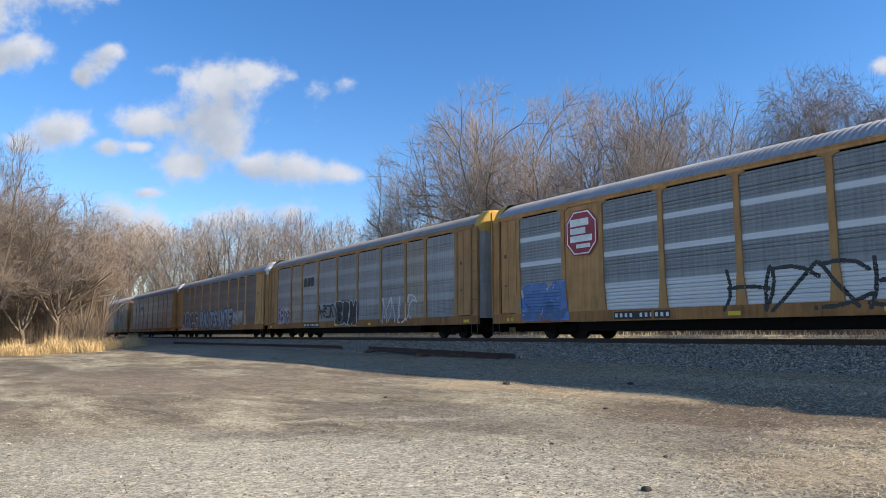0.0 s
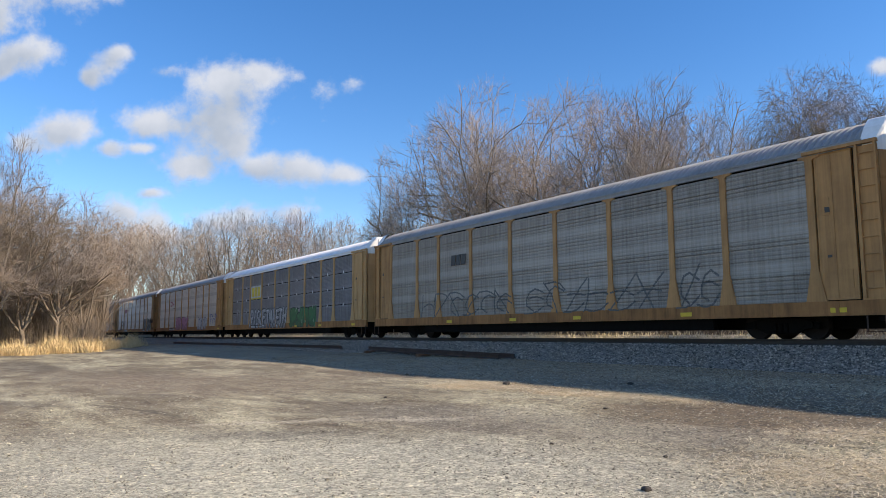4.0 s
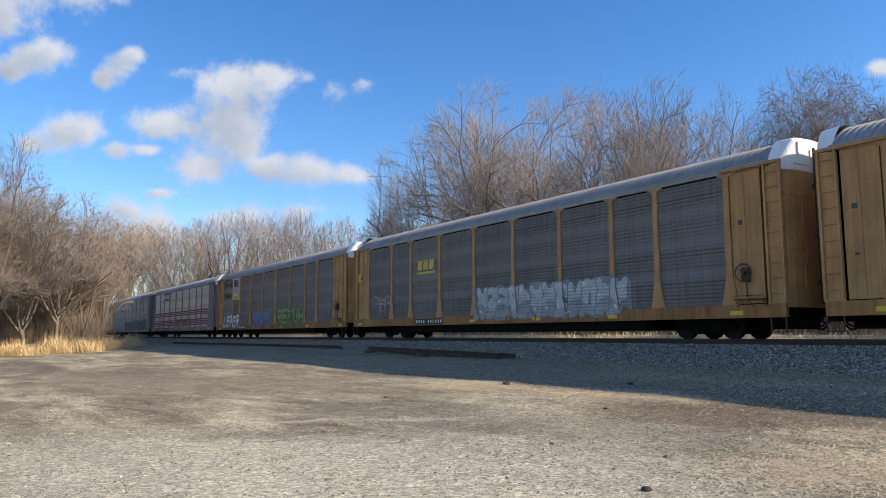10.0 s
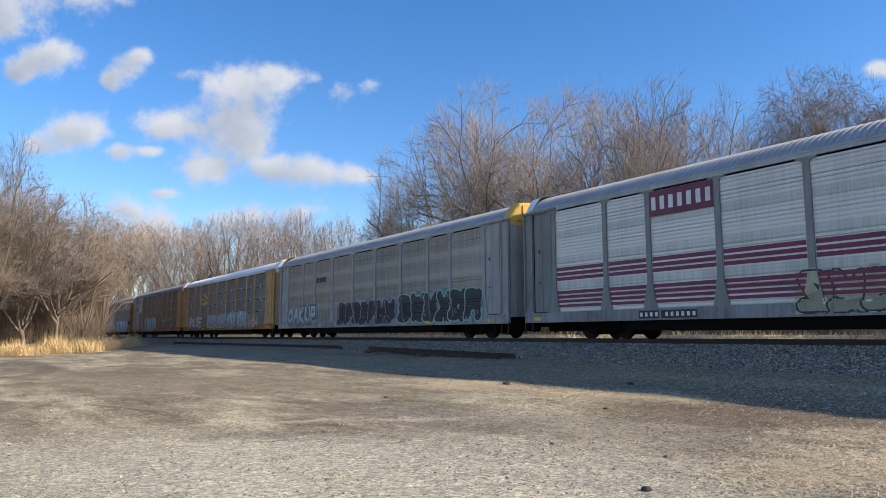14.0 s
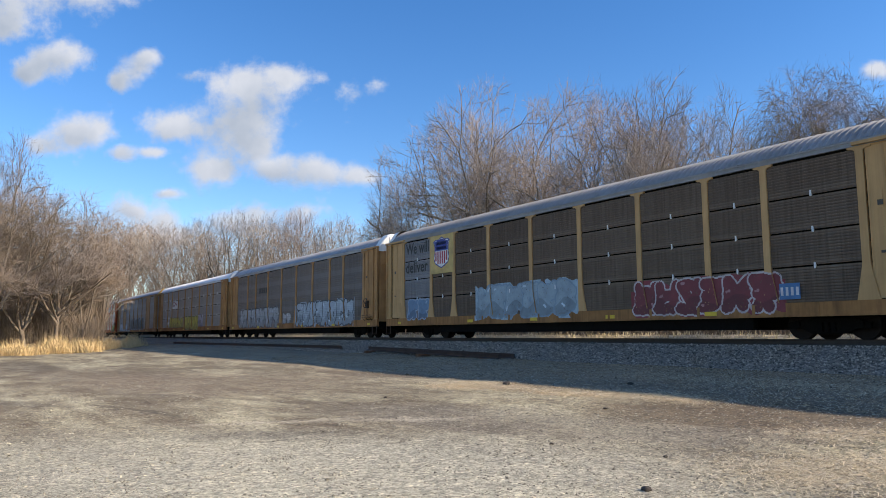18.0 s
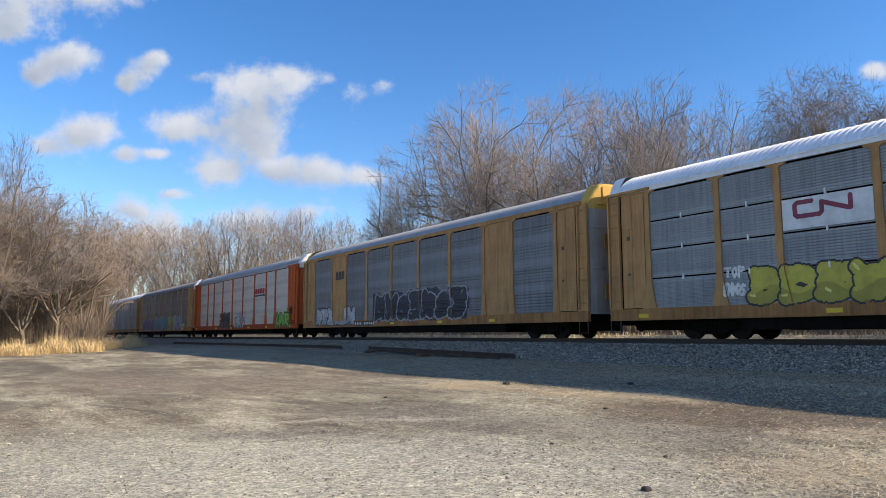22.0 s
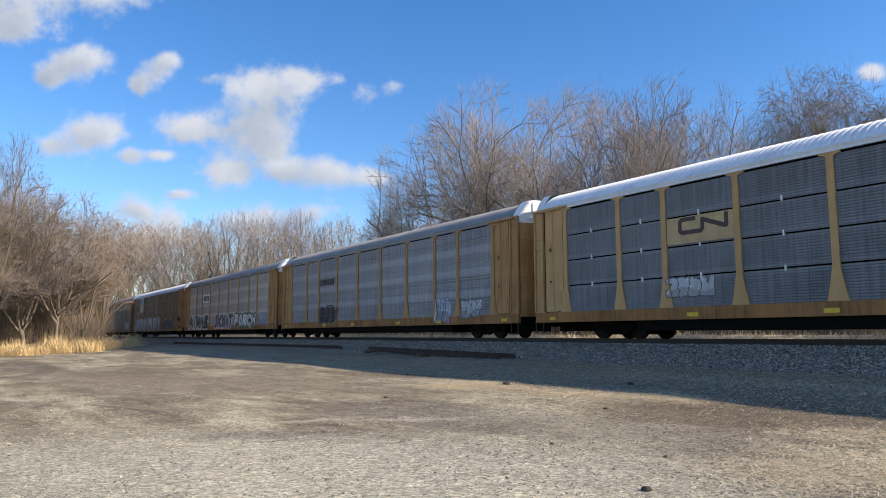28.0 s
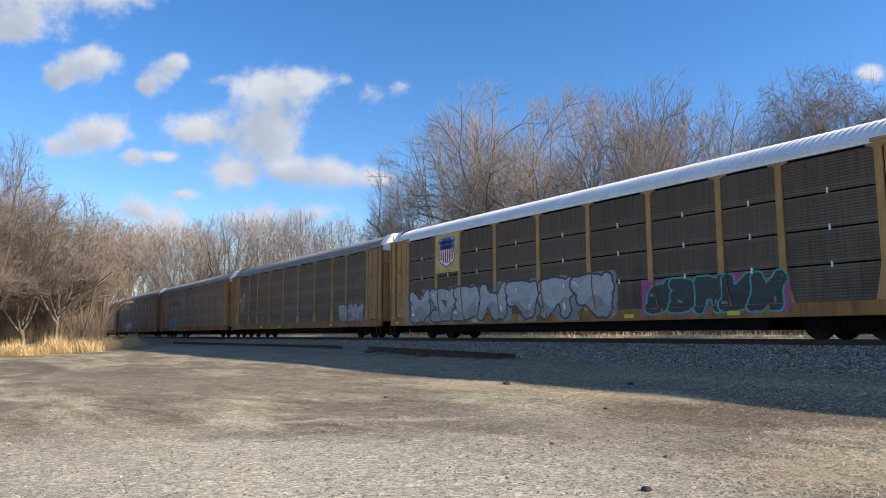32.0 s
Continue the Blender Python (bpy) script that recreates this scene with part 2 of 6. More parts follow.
def mat_ground():
    m, nt, b = nodes_of("gravel_lot")
    v = coords(nt)
    sep = nt.nodes.new("ShaderNodeSeparateXYZ")
    nt.links.new(v, sep.inputs[0])
    big = noise_n(nt, coords(nt, "Object", (0.13, 0.5, 1)), 1.0, 7, 0.66)
    mid = noise_n(nt, coords(nt, "Object", (0.45, 1.2, 1)), 1.0, 7, 0.68)
    small = noise_n(nt, v, 3.2, 6, 0.7)
    fine = noise_n(nt, v, 12.0, 5, 0.85)
    vor = add(nt, "ShaderNodeTexVoronoi", Scale=34.0)
    nt.links.new(v, vor.inputs["Vector"])
    vor2 = add(nt, "ShaderNodeTexVoronoi", Scale=80.0)
    nt.links.new(v, vor2.inputs["Vector"])
    # pale crushed stone to brown dirt
    c = mixc(nt, ramp(nt, big, [(0.42, (0, 0, 0)), (0.56, (1, 1, 1))]), (0.53, 0.48, 0.325), (0.255, 0.215, 0.14))
    dirt = ramp(nt, mid, [(0.47, (0, 0, 0)), (0.66, (1, 1, 1))])
    c = mixc(nt, math_n(nt, "MULTIPLY", dirt, 0.8), c, (0.14, 0.10, 0.062))
    pale = ramp(nt, math_n(nt, "SUBTRACT", 1.0, mid), [(0.56, (0, 0, 0)), (0.72, (1, 1, 1))])
    c = mixc(nt, math_n(nt, "MULTIPLY", pale, 0.5), c, (0.58, 0.50, 0.37))
    # darker cinders towards the track
    yy = math_n(nt, "MULTIPLY_ADD", math_n(nt, "SUBTRACT", mid, 0.5), 5.0, sep.outputs[1])
    cin = ramp(nt, math_n(nt, "MULTIPLY_ADD", yy, 0.1, -0.98), [(0.0, (0, 0, 0)), (0.30, (1, 1, 1))])
    c = mixc(nt, math_n(nt, "MULTIPLY", cin, 0.8), c, (0.28, 0.215, 0.14))
    # churned dark hollows and pale swept rims
    def patch(cx, cy, rx, ry, turn, soft=0.25):
        mp = nt.nodes.new("ShaderNodeMapping")
        mp.vector_type = "TEXTURE"
        mp.inputs["Location"].default_value = (cx, cy, 0)
        mp.inputs["Rotation"].default_value = (0, 0, radians(turn))
        mp.inputs["Scale"].default_value = (rx, ry, 1000)
        warp = nt.nodes.new("ShaderNodeVectorMath")
        warp.operation = "ADD"
        nt.links.new(v, warp.inputs[0])
        wv = nt.nodes.new("ShaderNodeCombineXYZ")
        nt.links.new(math_n(nt, "MULTIPLY_ADD", small, 1.6, -0.8), wv.inputs[0])
        nt.links.new(math_n(nt, "MULTIPLY_ADD", mid, 1.6, -0.8), wv.inputs[1])
        nt.links.new(wv.outputs[0], warp.inputs[1])
        nt.links.new(warp.outputs[0], mp.inputs[0])
        ln = nt.nodes.new("ShaderNodeVectorMath")
        ln.operation = "LENGTH"
        nt.links.new(mp.outputs[0], ln.inputs[0])
        return ramp(nt, ln.outputs["Value"], [(0.5, (1, 1, 1)), (1.0, (0, 0, 0))])
    for cx, cy, rx, ry, turn, amount, colour in ((-11.4, 4.0, 1.9, 0.62, 62, 0.9, (0.11, 0.09, 0.062)), (-10.9, 1.9, 0.8, 0.4, 55, 0.5, (0.17, 0.14, 0.10)), (-20.4, 4.2, 1.5, 0.45, 40, 0.6, (0.12, 0.095, 0.07)),
                                                 (-30, 4.5, 11.0, 3.2, 5, 0.6, (0.20, 0.155, 0.105)), (-44, 2.7, 9.0, 2.0, 0, 0.6, (0.10, 0.08, 0.06)), (-19.7, 1.2, 2.2, 0.6, 25, 0.55, (0.10, 0.08, 0.06)), (-7.2, 10.8, 3.6, 2.5, 10, 0.85, (0.16, 0.115, 0.07)), (-6.3, 8.8, 1.8, 1.0, 35, 0.6, (0.2, 0.165, 0.125)), (-9.5, 13.0, 5.0, 1.6, 5, 0.7, (0.15, 0.12, 0.09)), (-10.0, 7.6, 5.5, 1.7, 12, 0.55, (0.25, 0.225, 0.18)), (-5.4, 6.6, 2.6, 1.6, 30, 0.5, (0.24, 0.215, 0.175)), (-21.0, 11.0, 5.0, 0.7, 8, 0.6, (0.14, 0.105, 0.075)), (-15.5, 6.6, 3.0, 0.3, 25, 0.6, (0.15, 0.115, 0.08)), (-17.0, 3.0, 2.4, 0.22, 20, 0.7, (0.09, 0.07, 0.05)), (-24, 6.5, 9.0, 4.0, 15, 0.45, (0.27, 0.205, 0.14)), (-8.0, 2.5, 7.5, 4.5, 25, 0.6, (0.60, 0.57, 0.44)),
                                                 (-14.6, 10.5, 1.7, 0.8, 20, 0.9, (0.72, 0.53, 0.31)), (-11.5, 10.8, 1.6, 0.5, 5, 0.8, (0.66, 0.50, 0.30)), (-9.5, 11.3, 1.3, 0.4, 0, 0.8, (0.66, 0.50, 0.30)), (-4.2, 8.1, 1.4, 0.9, 60, 0.6, (0.66, 0.55, 0.38)), (-5.3, 9.8, 1.0, 0.6, 20, 0.5, (0.6, 0.49, 0.33)), (-12.9, 4.8, 2.0, 0.28, 62, 0.6, (0.60, 0.53, 0.40)), (-11.2, 6.6, 1.6, 0.3, 45, 0.5, (0.60, 0.53, 0.41)), (-9.4, 1.2, 0.9, 0.35, 60, 0.6, (0.62, 0.56, 0.43)), (-7.6, 4.0, 4.5, 3.2, 45, 0.6, (0.56, 0.535, 0.42))):
        c = mixc(nt, math_n(nt, "MULTIPLY", patch(cx, cy, rx, ry, turn), amount), c, colour)
    # beyond the track: dry grass
    far = ramp(nt, math_n(nt, "MULTIPLY_ADD", sep.outputs[1], 0.25, -5.9), [(0.0, (0, 0, 0)), (0.6, (1, 1, 1))])
    grass = ramp(nt, small, [(0.3, (0.36, 0.29, 0.17)), (0.7, (0.74, 0.64, 0.46))])
    c = mixc(nt, far, c, grass)
    c = mixc(nt, 1.0, c, ramp(nt, small, [(0.3, (0.72, 0.72, 0.72)), (0.7, (1.26, 1.25, 1.22))]), "MULTIPLY")
    c = mixc(nt, 1.0, c, ramp(nt, vor.outputs["Color"], [(0.0, (0.48, 0.48, 0.48)), (1.0, (1.55, 1.55, 1.53))]), "MULTIPLY")
    c = mixc(nt, 1.0, c, ramp(nt, fine, [(0.32, (0.34, 0.34, 0.34)), (0.68, (1.34, 1.32, 1.28))]), "MULTIPLY")
    nt.links.new(c, b.inputs["Base Color"])
    b.inputs["Roughness"].default_value = 0.95
    h = math_n(nt, "MULTIPLY_ADD", vor.outputs["Distance"], -0.9, fine)
    h = math_n(nt, "MULTIPLY_ADD", vor2.outputs["Distance"], -0.4, h)
    h = math_n(nt, "MULTIPLY_ADD", small, 0.7, h)
    bump(nt, b, h, 0.5, 0.03)
    return m


def build_ground():
    xs = spaced(-1800, 1500, -6.0, 0.35, 1.06)
    ys = spaced(-900, 1800, 9.0, 0.25, 1.06)
    verts = [(x, y, ground_z(x, y)) for y in ys for x in xs]
    n = len(xs)
    faces = [(j * n + i, j * n + i + 1, (j + 1) * n + i + 1, (j + 1) * n + i) for j in range(len(ys) - 1) for i in range(n - 1)]
    g = part("ground", mesh_from("ground", verts, faces, True), mat_ground())
    tagged(g, "bare gravel and dirt lot with dry straw beside the track", "ground", "", "structure")


def stones(name, count, where, size, seed, squash=0.75):
    """Many small angular stones in one mesh; where(rng, n) gives places."""
    rng = np.random.default_rng(seed)
    p = where(rng, count)
    base = np.array([(1, 0, 0), (-1, 0, 0), (0, 1, 0), (0, -1, 0), (0, 0, 1), (0, 0, -1)], float)
    tri = np.array([(0, 2, 4), (2, 1, 4), (1, 3, 4), (3, 0, 4), (2, 0, 5), (1, 2, 5), (3, 1, 5), (0, 3, 5)])
    n = len(p)
    s = rng.uniform(size[0], size[1], n) * (0.6 + 0.8 * rng.random(n) ** 2)
    a = rng.uniform(0, 6.283, n)
    v = base[None] * (s[:, None] * 0.5)[:, :, None] * rng.uniform(0.6, 1.3, (n, 6, 1))
    v += rng.normal(0, 0.11, (n, 6, 3)) * s[:, None, None]
    v[:, :, 2] *= squash
    c, d = np.cos(a)[:, None], np.sin(a)[:, None]
    x, y = v[:, :, 0].copy(), v[:, :, 1].copy()
    v[:, :, 0], v[:, :, 1] = x * c - y * d, x * d + y * c
    v += p[:, None, :]
    f = (tri[None] + 6 * np.arange(n)[:, None, None]).reshape(-1, 3)
    me = bpy.data.meshes.new(name)
    me.from_pydata(v.reshape(-1, 3).tolist(), [], f.tolist())
    return me


def mat_stone(name, lo, hi):
    m, nt, b = nodes_of(name)
    g = nt.nodes.new("ShaderNodeNewGeometry")
    c = ramp(nt, g.outputs["Random Per Island"], [(0.0, lo), (0.75, tuple((a + 2 * c) / 3 for a, c in zip(lo, hi))), (1.0, hi)])
    n = noise_n(nt, coords(nt), 40.0, 4)
    nt.links.new(mixc(nt, 1.0, c, ramp(nt, n, [(0.3, (0.75,) * 3), (0.7, (1.25,) * 3)]), "MULTIPLY"), b.inputs["Base Color"])
    b.inputs["Roughness"].default_value = 0.9
    return m


def ballast_z(y):
    """Cross-section of the ballast bed, by the distance from the track's middle."""
    d = abs(y - TRACK)
    return RAIL - 0.19 - max(0, d - 1.75) * 0.42


def build_track():
    ys = [TRACK + d for d in (-3.6, -3.2, -2.8, -2.4, -2.1, -1.85, -1.6, -1.0, 0, 1.0, 1.6, 1.85, 2.4, 3.0, 3.6)]
    xs = spaced(-700, 500, -12, 0.5, 1.03)
    verts, faces = [], []
    n = len(ys)
    for x in xs:
        for y in ys:
            verts.append((x, y, ballast_z(y) + 0.03 * noise.noise((x * 0.9, y * 1.5, 3.0)) - (0.25 if abs(y - TRACK) > 3.5 else 0)))
    for i in range(len(xs) - 1):
        for j in range(n - 1):
            faces.append((i * n + j, (i + 1) * n + j, (i + 1) * n + j + 1, i * n + j + 1))
    m, nt, b = nodes_of("ballast_bed")
    vor = add(nt, "ShaderNodeTexVoronoi", Scale=17.0)
    nt.links.new(coords(nt), vor.inputs["Vector"])
    nt.links.new(ramp(nt, vor.outputs["Color"], [(0, (0.05, 0.045, 0.038)), (1, (0.36, 0.325, 0.275))]), b.inputs["Base Color"])
    b.inputs["Roughness"].default_value = 0.9
    bump(nt, b, vor.outputs["Distance"], 1.0, 0.05)
    bed = part("ballast", mesh_from("ballast", verts, faces), m)
    tagged(bed, "raised bed of grey crushed-stone ballast under the rails", "ballast", "", "structure")

    def slope(rng, k):
        x = 1 - 62 * rng.random(k) ** 1.15
        y = TRACK - 1.2 - 2.55 * rng.random(k)
        z = np.array([ballast_z(q) for q in y]) + 0.012
        return np.stack([x, y, z], 1)
    st = part("ballast_stones", stones("ballast_stones", 46000, slope, (0.035, 0.08), 4), mat_stone("ballast_stone", (0.045, 0.037, 0.029), (0.55, 0.485, 0.40)))
    tagged(st, "loose grey crushed stones on the ballast slope", "stones", "", "stuff")

    root = new("railway_track")
    tagged(root, "rusty steel rails on dark timber sleepers", "railway track", "", "structure")
    prof = [(-0.07, -0.18), (0.07, -0.18), (0.07, -0.165), (0.012, -0.14), (0.012, -0.045), (0.036, -0.03), (0.036, -0.004), (0.028, 0), (-0.028, 0), (-0.036, -0.004), (-0.036, -0.03), (-0.012, -0.045), (-0.012, -0.14), (-0.07, -0.165)]
    for side in (-0.7525, 0.7525):
        bm = bmesh.new()
        a = [bm.verts.new((-650, TRACK + side + py, RAIL + pz)) for py, pz in prof]
        c = [bm.verts.new((450, TRACK + side + py, RAIL + pz)) for py, pz in prof]
        for k in range(len(prof)):
            bm.faces.new((a[k], a[(k + 1) % len(prof)], c[(k + 1) % len(prof)], c[k]))
        bmesh.ops.recalc_face_normals(bm, faces=bm.faces[:])
        part("rail", bm, RAILTOP, root, "worn steel rail")
    bm = bmesh.new()
    box(bm, -0.115, 0.115, -1.3, 1.3, -0.36, -0.178)
    tie = bpy.data.meshes.new("sleeper")
    bmesh.ops.bevel(bm, geom=bm.edges[:], offset=0.012, segments=1, affect="EDGES")
    bm.to_mesh(tie)
    bm.free()
    for k in range(260):
        part("sleeper", tie, CREOSOTE, root, "", pose(4 - 0.52 * k, TRACK, RAIL, 0, 0, random.uniform(-1, 1)))


# ---- the train
HALF = 13.95
NEAR = -1.55
BAYS = (12.05, 9.25, 7.2, 4.4, 1.45, -1.45, -4.4, -7.2, -9.25, -12.05)
SILL0, SILL1, TOP, EAVE, CROWN = 0.64, 1.04, 5.16, 5.30, 6.02


def rib_row(k):
    """Depth of the groove above rib k: the screens are dented and uneven."""
    if k in (7, 8, 15, 16, 23, 24):
        return 0.004
    return DEEP * (0.30, 1.0, 0.42, 0.7, 0.25, 0.55, 1.0, 0.35, 0.85, 0.3, 0.6)[(k * k + 5 * k) % 11]


def corrugated(w, seams=False):
    """A screen of horizontal corrugations, w wide, its lower left corner at the origin; y points into the car."""
    h = TOP - SILL1 - 0.075
    verts, faces, rows, k = [], [], [], 0
    pitch, deep = (0.083, 0.014) if seams else (PITCH, DEEP)
    cuts = [h * k / 4 for k in (1, 2, 3)] if seams else []
    z = 0.0
    while z < h - pitch * 0.6:
        if any(abs(z + pitch / 2 - c) < pitch / 2 for c in cuts):
            rows += [(z, 0.012), (z + 0.003, 0.05), None, (z + 0.052, 0.05), (z + 0.055, 0.012)]
        else:
            q = deep if seams else rib_row(k)
            rows += [(z, deep if seams else rib_row(k - 1)), (z + pitch * 0.20, 0.0), (z + pitch * 0.66, 0.0), (z + pitch * 0.76, q)]
        z += pitch
        k += 1
    rows.append((h, deep))
    for a, b in zip(rows, rows[1:]):
        if a and b:
            k = len(verts)
            verts += [(0, a[1], a[0]), (w, a[1], a[0]), (w, b[1], b[0]), (0, b[1], b[0])]
            faces.append((k, k + 1, k + 2, k + 3))
    return mesh_from("side_panel", verts, faces)


def post_mesh(flare):
    """A side post with a flared foot and a small cap, standing on the sill."""
    bm = bmesh.new()
    w, f = 0.105, 0.105 + flare
    h = TOP - SILL1 - 0.005
    pts = [(-f, 0), (f, 0), (f * 0.9, 0.12), (w + 0.02, 0.85), (w, 1.0), (w, h - 0.14), (w + 0.06, h - 0.08), (w + 0.2, h - 0.06), (w + 0.2, h), (-w - 0.2, h), (-w - 0.2, h - 0.06), (-w - 0.06, h - 0.08), (-w, h - 0.14), (-w, 1.0), (-w - 0.02, 0.85), (-f * 0.9, 0.12)]
    extrude_xz(bm, pts, -0.015, 0.06)
    return bm


def roof_mesh():
    """Arched roof with ribs that run across it."""
    verts, faces = [], []
    xs, k = [], 0
    p = 13.5 / 60
    x = -13.5
    while x < 13.5 - 0.01:
        xs += [(x, 0.0), (x + 0.075, 0.058), (x + 0.125, 0.058), (x + 0.19, 0.0)]
        x += p
    xs.append((13.5, 0.0))
    arc = 10
    for x, up in xs:
        for j in range(arc + 1):
            s = -1 + 2 * j / arc
            y = 1.50 * s
            z = EAVE + (CROWN - EAVE) * (1 - abs(s) ** 2.3)
            ny, nz = s * 0.7, 1.0
            verts.append((x, y + ny * up * 0.6, z + nz * up))
    n = arc + 1
    for i in range(len(xs) - 1):
        for j in range(arc):
            faces.append((i * n + j, (i + 1) * n + j, (i + 1) * n + j + 1, i * n + j + 1))
    return mesh_from("roof", verts, faces)


def cap_mesh():
    """The hood over a car's end: the roof's arch carried on and closed, with a rounded face below."""
    bm = bmesh.new()
    arc = 12
    rows = []
    def rise(s):
        return float(np.interp(abs(s), (0, 0.5, 0.66, 0.93, 1.0), (1.05, 1.0, 0.90, 0.30, 0.0)))
    for x, zlow, drop in ((0.0, 0.0, 0.0), (0.46, 0.0, 0.01), (0.56, 0.0, 0.04), (0.61, 0.0, 0.12)):
        ring = []
        for j in range(arc + 1):
            s = -1 + 2 * j / arc
            ring.append(bm.verts.new((x - 0.30 * max(0, x) * abs(s) ** 4, 1.47 * s, EAVE + 0.02 + (CROWN - EAVE) * rise(s) - drop)))
        rows.append(ring)
    low = [bm.verts.new((0.62 - 0.22 * 0.84 * abs(-1 + 2 * j / arc) ** 4, 1.47 * (-1 + 2 * j / arc), 4.98)) for j in range(arc + 1)]
    rows.append(low)
    for a, c in zip(rows, rows[1:]):
        for j in range(arc):
            bm.faces.new((a[j], c[j], c[j + 1], a[j + 1]))
    # pressed ribs and the lip along the face
    for y in (-0.85, 0.85):
        box(bm, 0.57, 0.64, y - 0.02, y + 0.02, 5.40, 5.85)
    box(bm, 0.57, 0.645, -1.1, 1.1, 5.16, 5.185)
    # sides down to the eave
    for j in (0, arc):
        a = bm.verts.new((0.0, 1.47 * (-1 + 2 * j / arc), 4.98))
        bm.faces.new([r[j] for r in rows] + [a])
    return bm


def end_mesh():
    """The bowed end doors below the hood, with panels and hinges."""
    bm = bmesh.new()
    arc = 12
    rows = []
    for z, out in ((SILL0 + 0.28, 0.0), (2.6, 0.0), (2.64, 0.02), (2.72, 0.02), (2.76, 0.0), (4.2, 0.0), (4.24, 0.02), (4.3, 0.02), (4.34, 0.0), (4.985, 0.0)):
        rows.append([bm.verts.new((0.62 + out - 0.18 * abs(-1 + 2 * j / arc) ** 4, 1.46 * (-1 + 2 * j / arc), z)) for j in range(arc + 1)])
    for a, c in zip(rows, rows[1:]):
        for j in range(arc):
            bm.faces.new((a[j], a[j + 1], c[j + 1], c[j]))
    for j, e in ((0, -1.46), (arc, 1.46)):
        back = [bm.verts.new((0.0, e, rows[0][j].co.z)), bm.verts.new((0.0, e, rows[-1][j].co.z))]
        bm.faces.new([r[j] for r in rows] + [back[1], back[0]])
    return bm


def hatch_mesh(z):
    bm = bmesh.new()
    box(bm, 0.60, 0.645, -0.85, -0.35, z, z + 0.62)
    return bm


def lock_rod_mesh():
    bm = bmesh.new()
    rod(bm, (0.70, -0.16, SILL1), (0.70, -0.16, 5.72), 0.04, 6)
    for z in (1.6, 3.0, 4.5):
        box(bm, 0.62, 0.75, -0.22, -0.10, z, z + 0.12)
    return bm


def brake_mesh():
    """Hand-brake wheel with its chain guard and bracket."""
    bm = bmesh.new()
    r = 0.27
    for k in range(14):
        a, c = 6.2832 * k / 14, 6.2832 * (k + 1) / 14
        rod(bm, (r * math.cos(a), -0.16, r * math.sin(a)), (r * math.cos(c), -0.16, r * math.sin(c)), 0.018, 5)
    for k in range(3):
        a = 2.094 * k + 0.5
        rod(bm, (0, -0.14, 0), (r * math.cos(a), -0.16, r * math.sin(a)), 0.014, 5)
    rod(bm, (0, -0.18, 0), (0, 0.02, 0), 0.05, 8)
    box(bm, -0.13, 0.13, -0.07, 0.02, -0.28, 0.16)
    rod(bm, (0, -0.03, -0.28), (0.02, -0.03, -0.75), 0.018, 5)
    return bm


def platform_mesh():
    bm = bmesh.new()
    box(bm, 0, 1.0, -0.22, 0.0, 0, 0.03)
    for x in (0.04, 0.5, 0.96):
        rod(bm, (x, -0.2, 0.0), (x, -0.01, -0.22), 0.012, 5)
    rod(bm, (0.0, -0.2, 0.12), (1.0, -0.2, 0.12), 0.012, 5)
    return bm


def step_mesh():
    """Sill step below the ladder: two straps and a tread."""
    bm = bmesh.new()
    for x in (0, 0.46):
        box(bm, x - 0.02, x + 0.02, -0.05, -0.03, -0.42, 0.05)
    box(bm, -0.02, 0.48, -0.09, 0.0, -0.44, -0.415)
    return bm


def hose_mesh():
    bm = bmesh.new()
    last = None
    for k in range(9):
        a = k / 8
        p = (0.55 * a, -0.45 + 0.1 * a, 0.62 - 1.5 * a * (1 - a) * 0.9)
        if last:
            rod(bm, last, p, 0.03, 6)
        last = p
    return bm


def end_panel_mesh():
    """The plain sheet-steel bay beside the ladder: a sheet sunk in its own rim."""
    bm = bmesh.new()
    box(bm, 0, 1.0, -0.012, 0.09, 0.0, 4.0)
    bm.faces.ensure_lookup_table()
    front = [f for f in bm.faces if abs(f.calc_center_median().y + 0.012) < 1e-4]
    bmesh.ops.recalc_face_normals(bm, faces=bm.faces[:])
    bmesh.ops.inset_region(bm, faces=front, thickness=0.07, depth=-0.03)
    return bm


def cover_mesh(x0, x1, z0, z1):
    bm = bmesh.new()
    box(bm, x0, x1, 0.002, 0.03, z0, z1)
    return bm


def ladder_mesh():
    bm = bmesh.new()
    for x in (0, 0.48):
        box(bm, x - 0.03, x + 0.03, -0.07, 0.02, 0, 4.1)
    for k in range(9):
        rod(bm, (0, -0.05, 0.25 + 0.45 * k), (0.48, -0.05, 0.25 + 0.45 * k), 0.016, 6)
    return bm


def sill_mesh():
    bm = bmesh.new()
    box(bm, -HALF + 0.1, HALF - 0.1, NEAR - 0.03, NEAR + 0.10, SILL0 + 0.05, SILL1)
    box(bm, -HALF + 0.1, HALF - 0.1, NEAR - 0.05, NEAR + 0.12, SILL0, SILL0 + 0.05)
    for k in range(14):
        x = -12.6 + k * 1.94
        box(bm, x - 0.05, x + 0.05, NEAR - 0.045, NEAR - 0.03, SILL0 + 0.06, SILL1 - 0.03)
    return bm


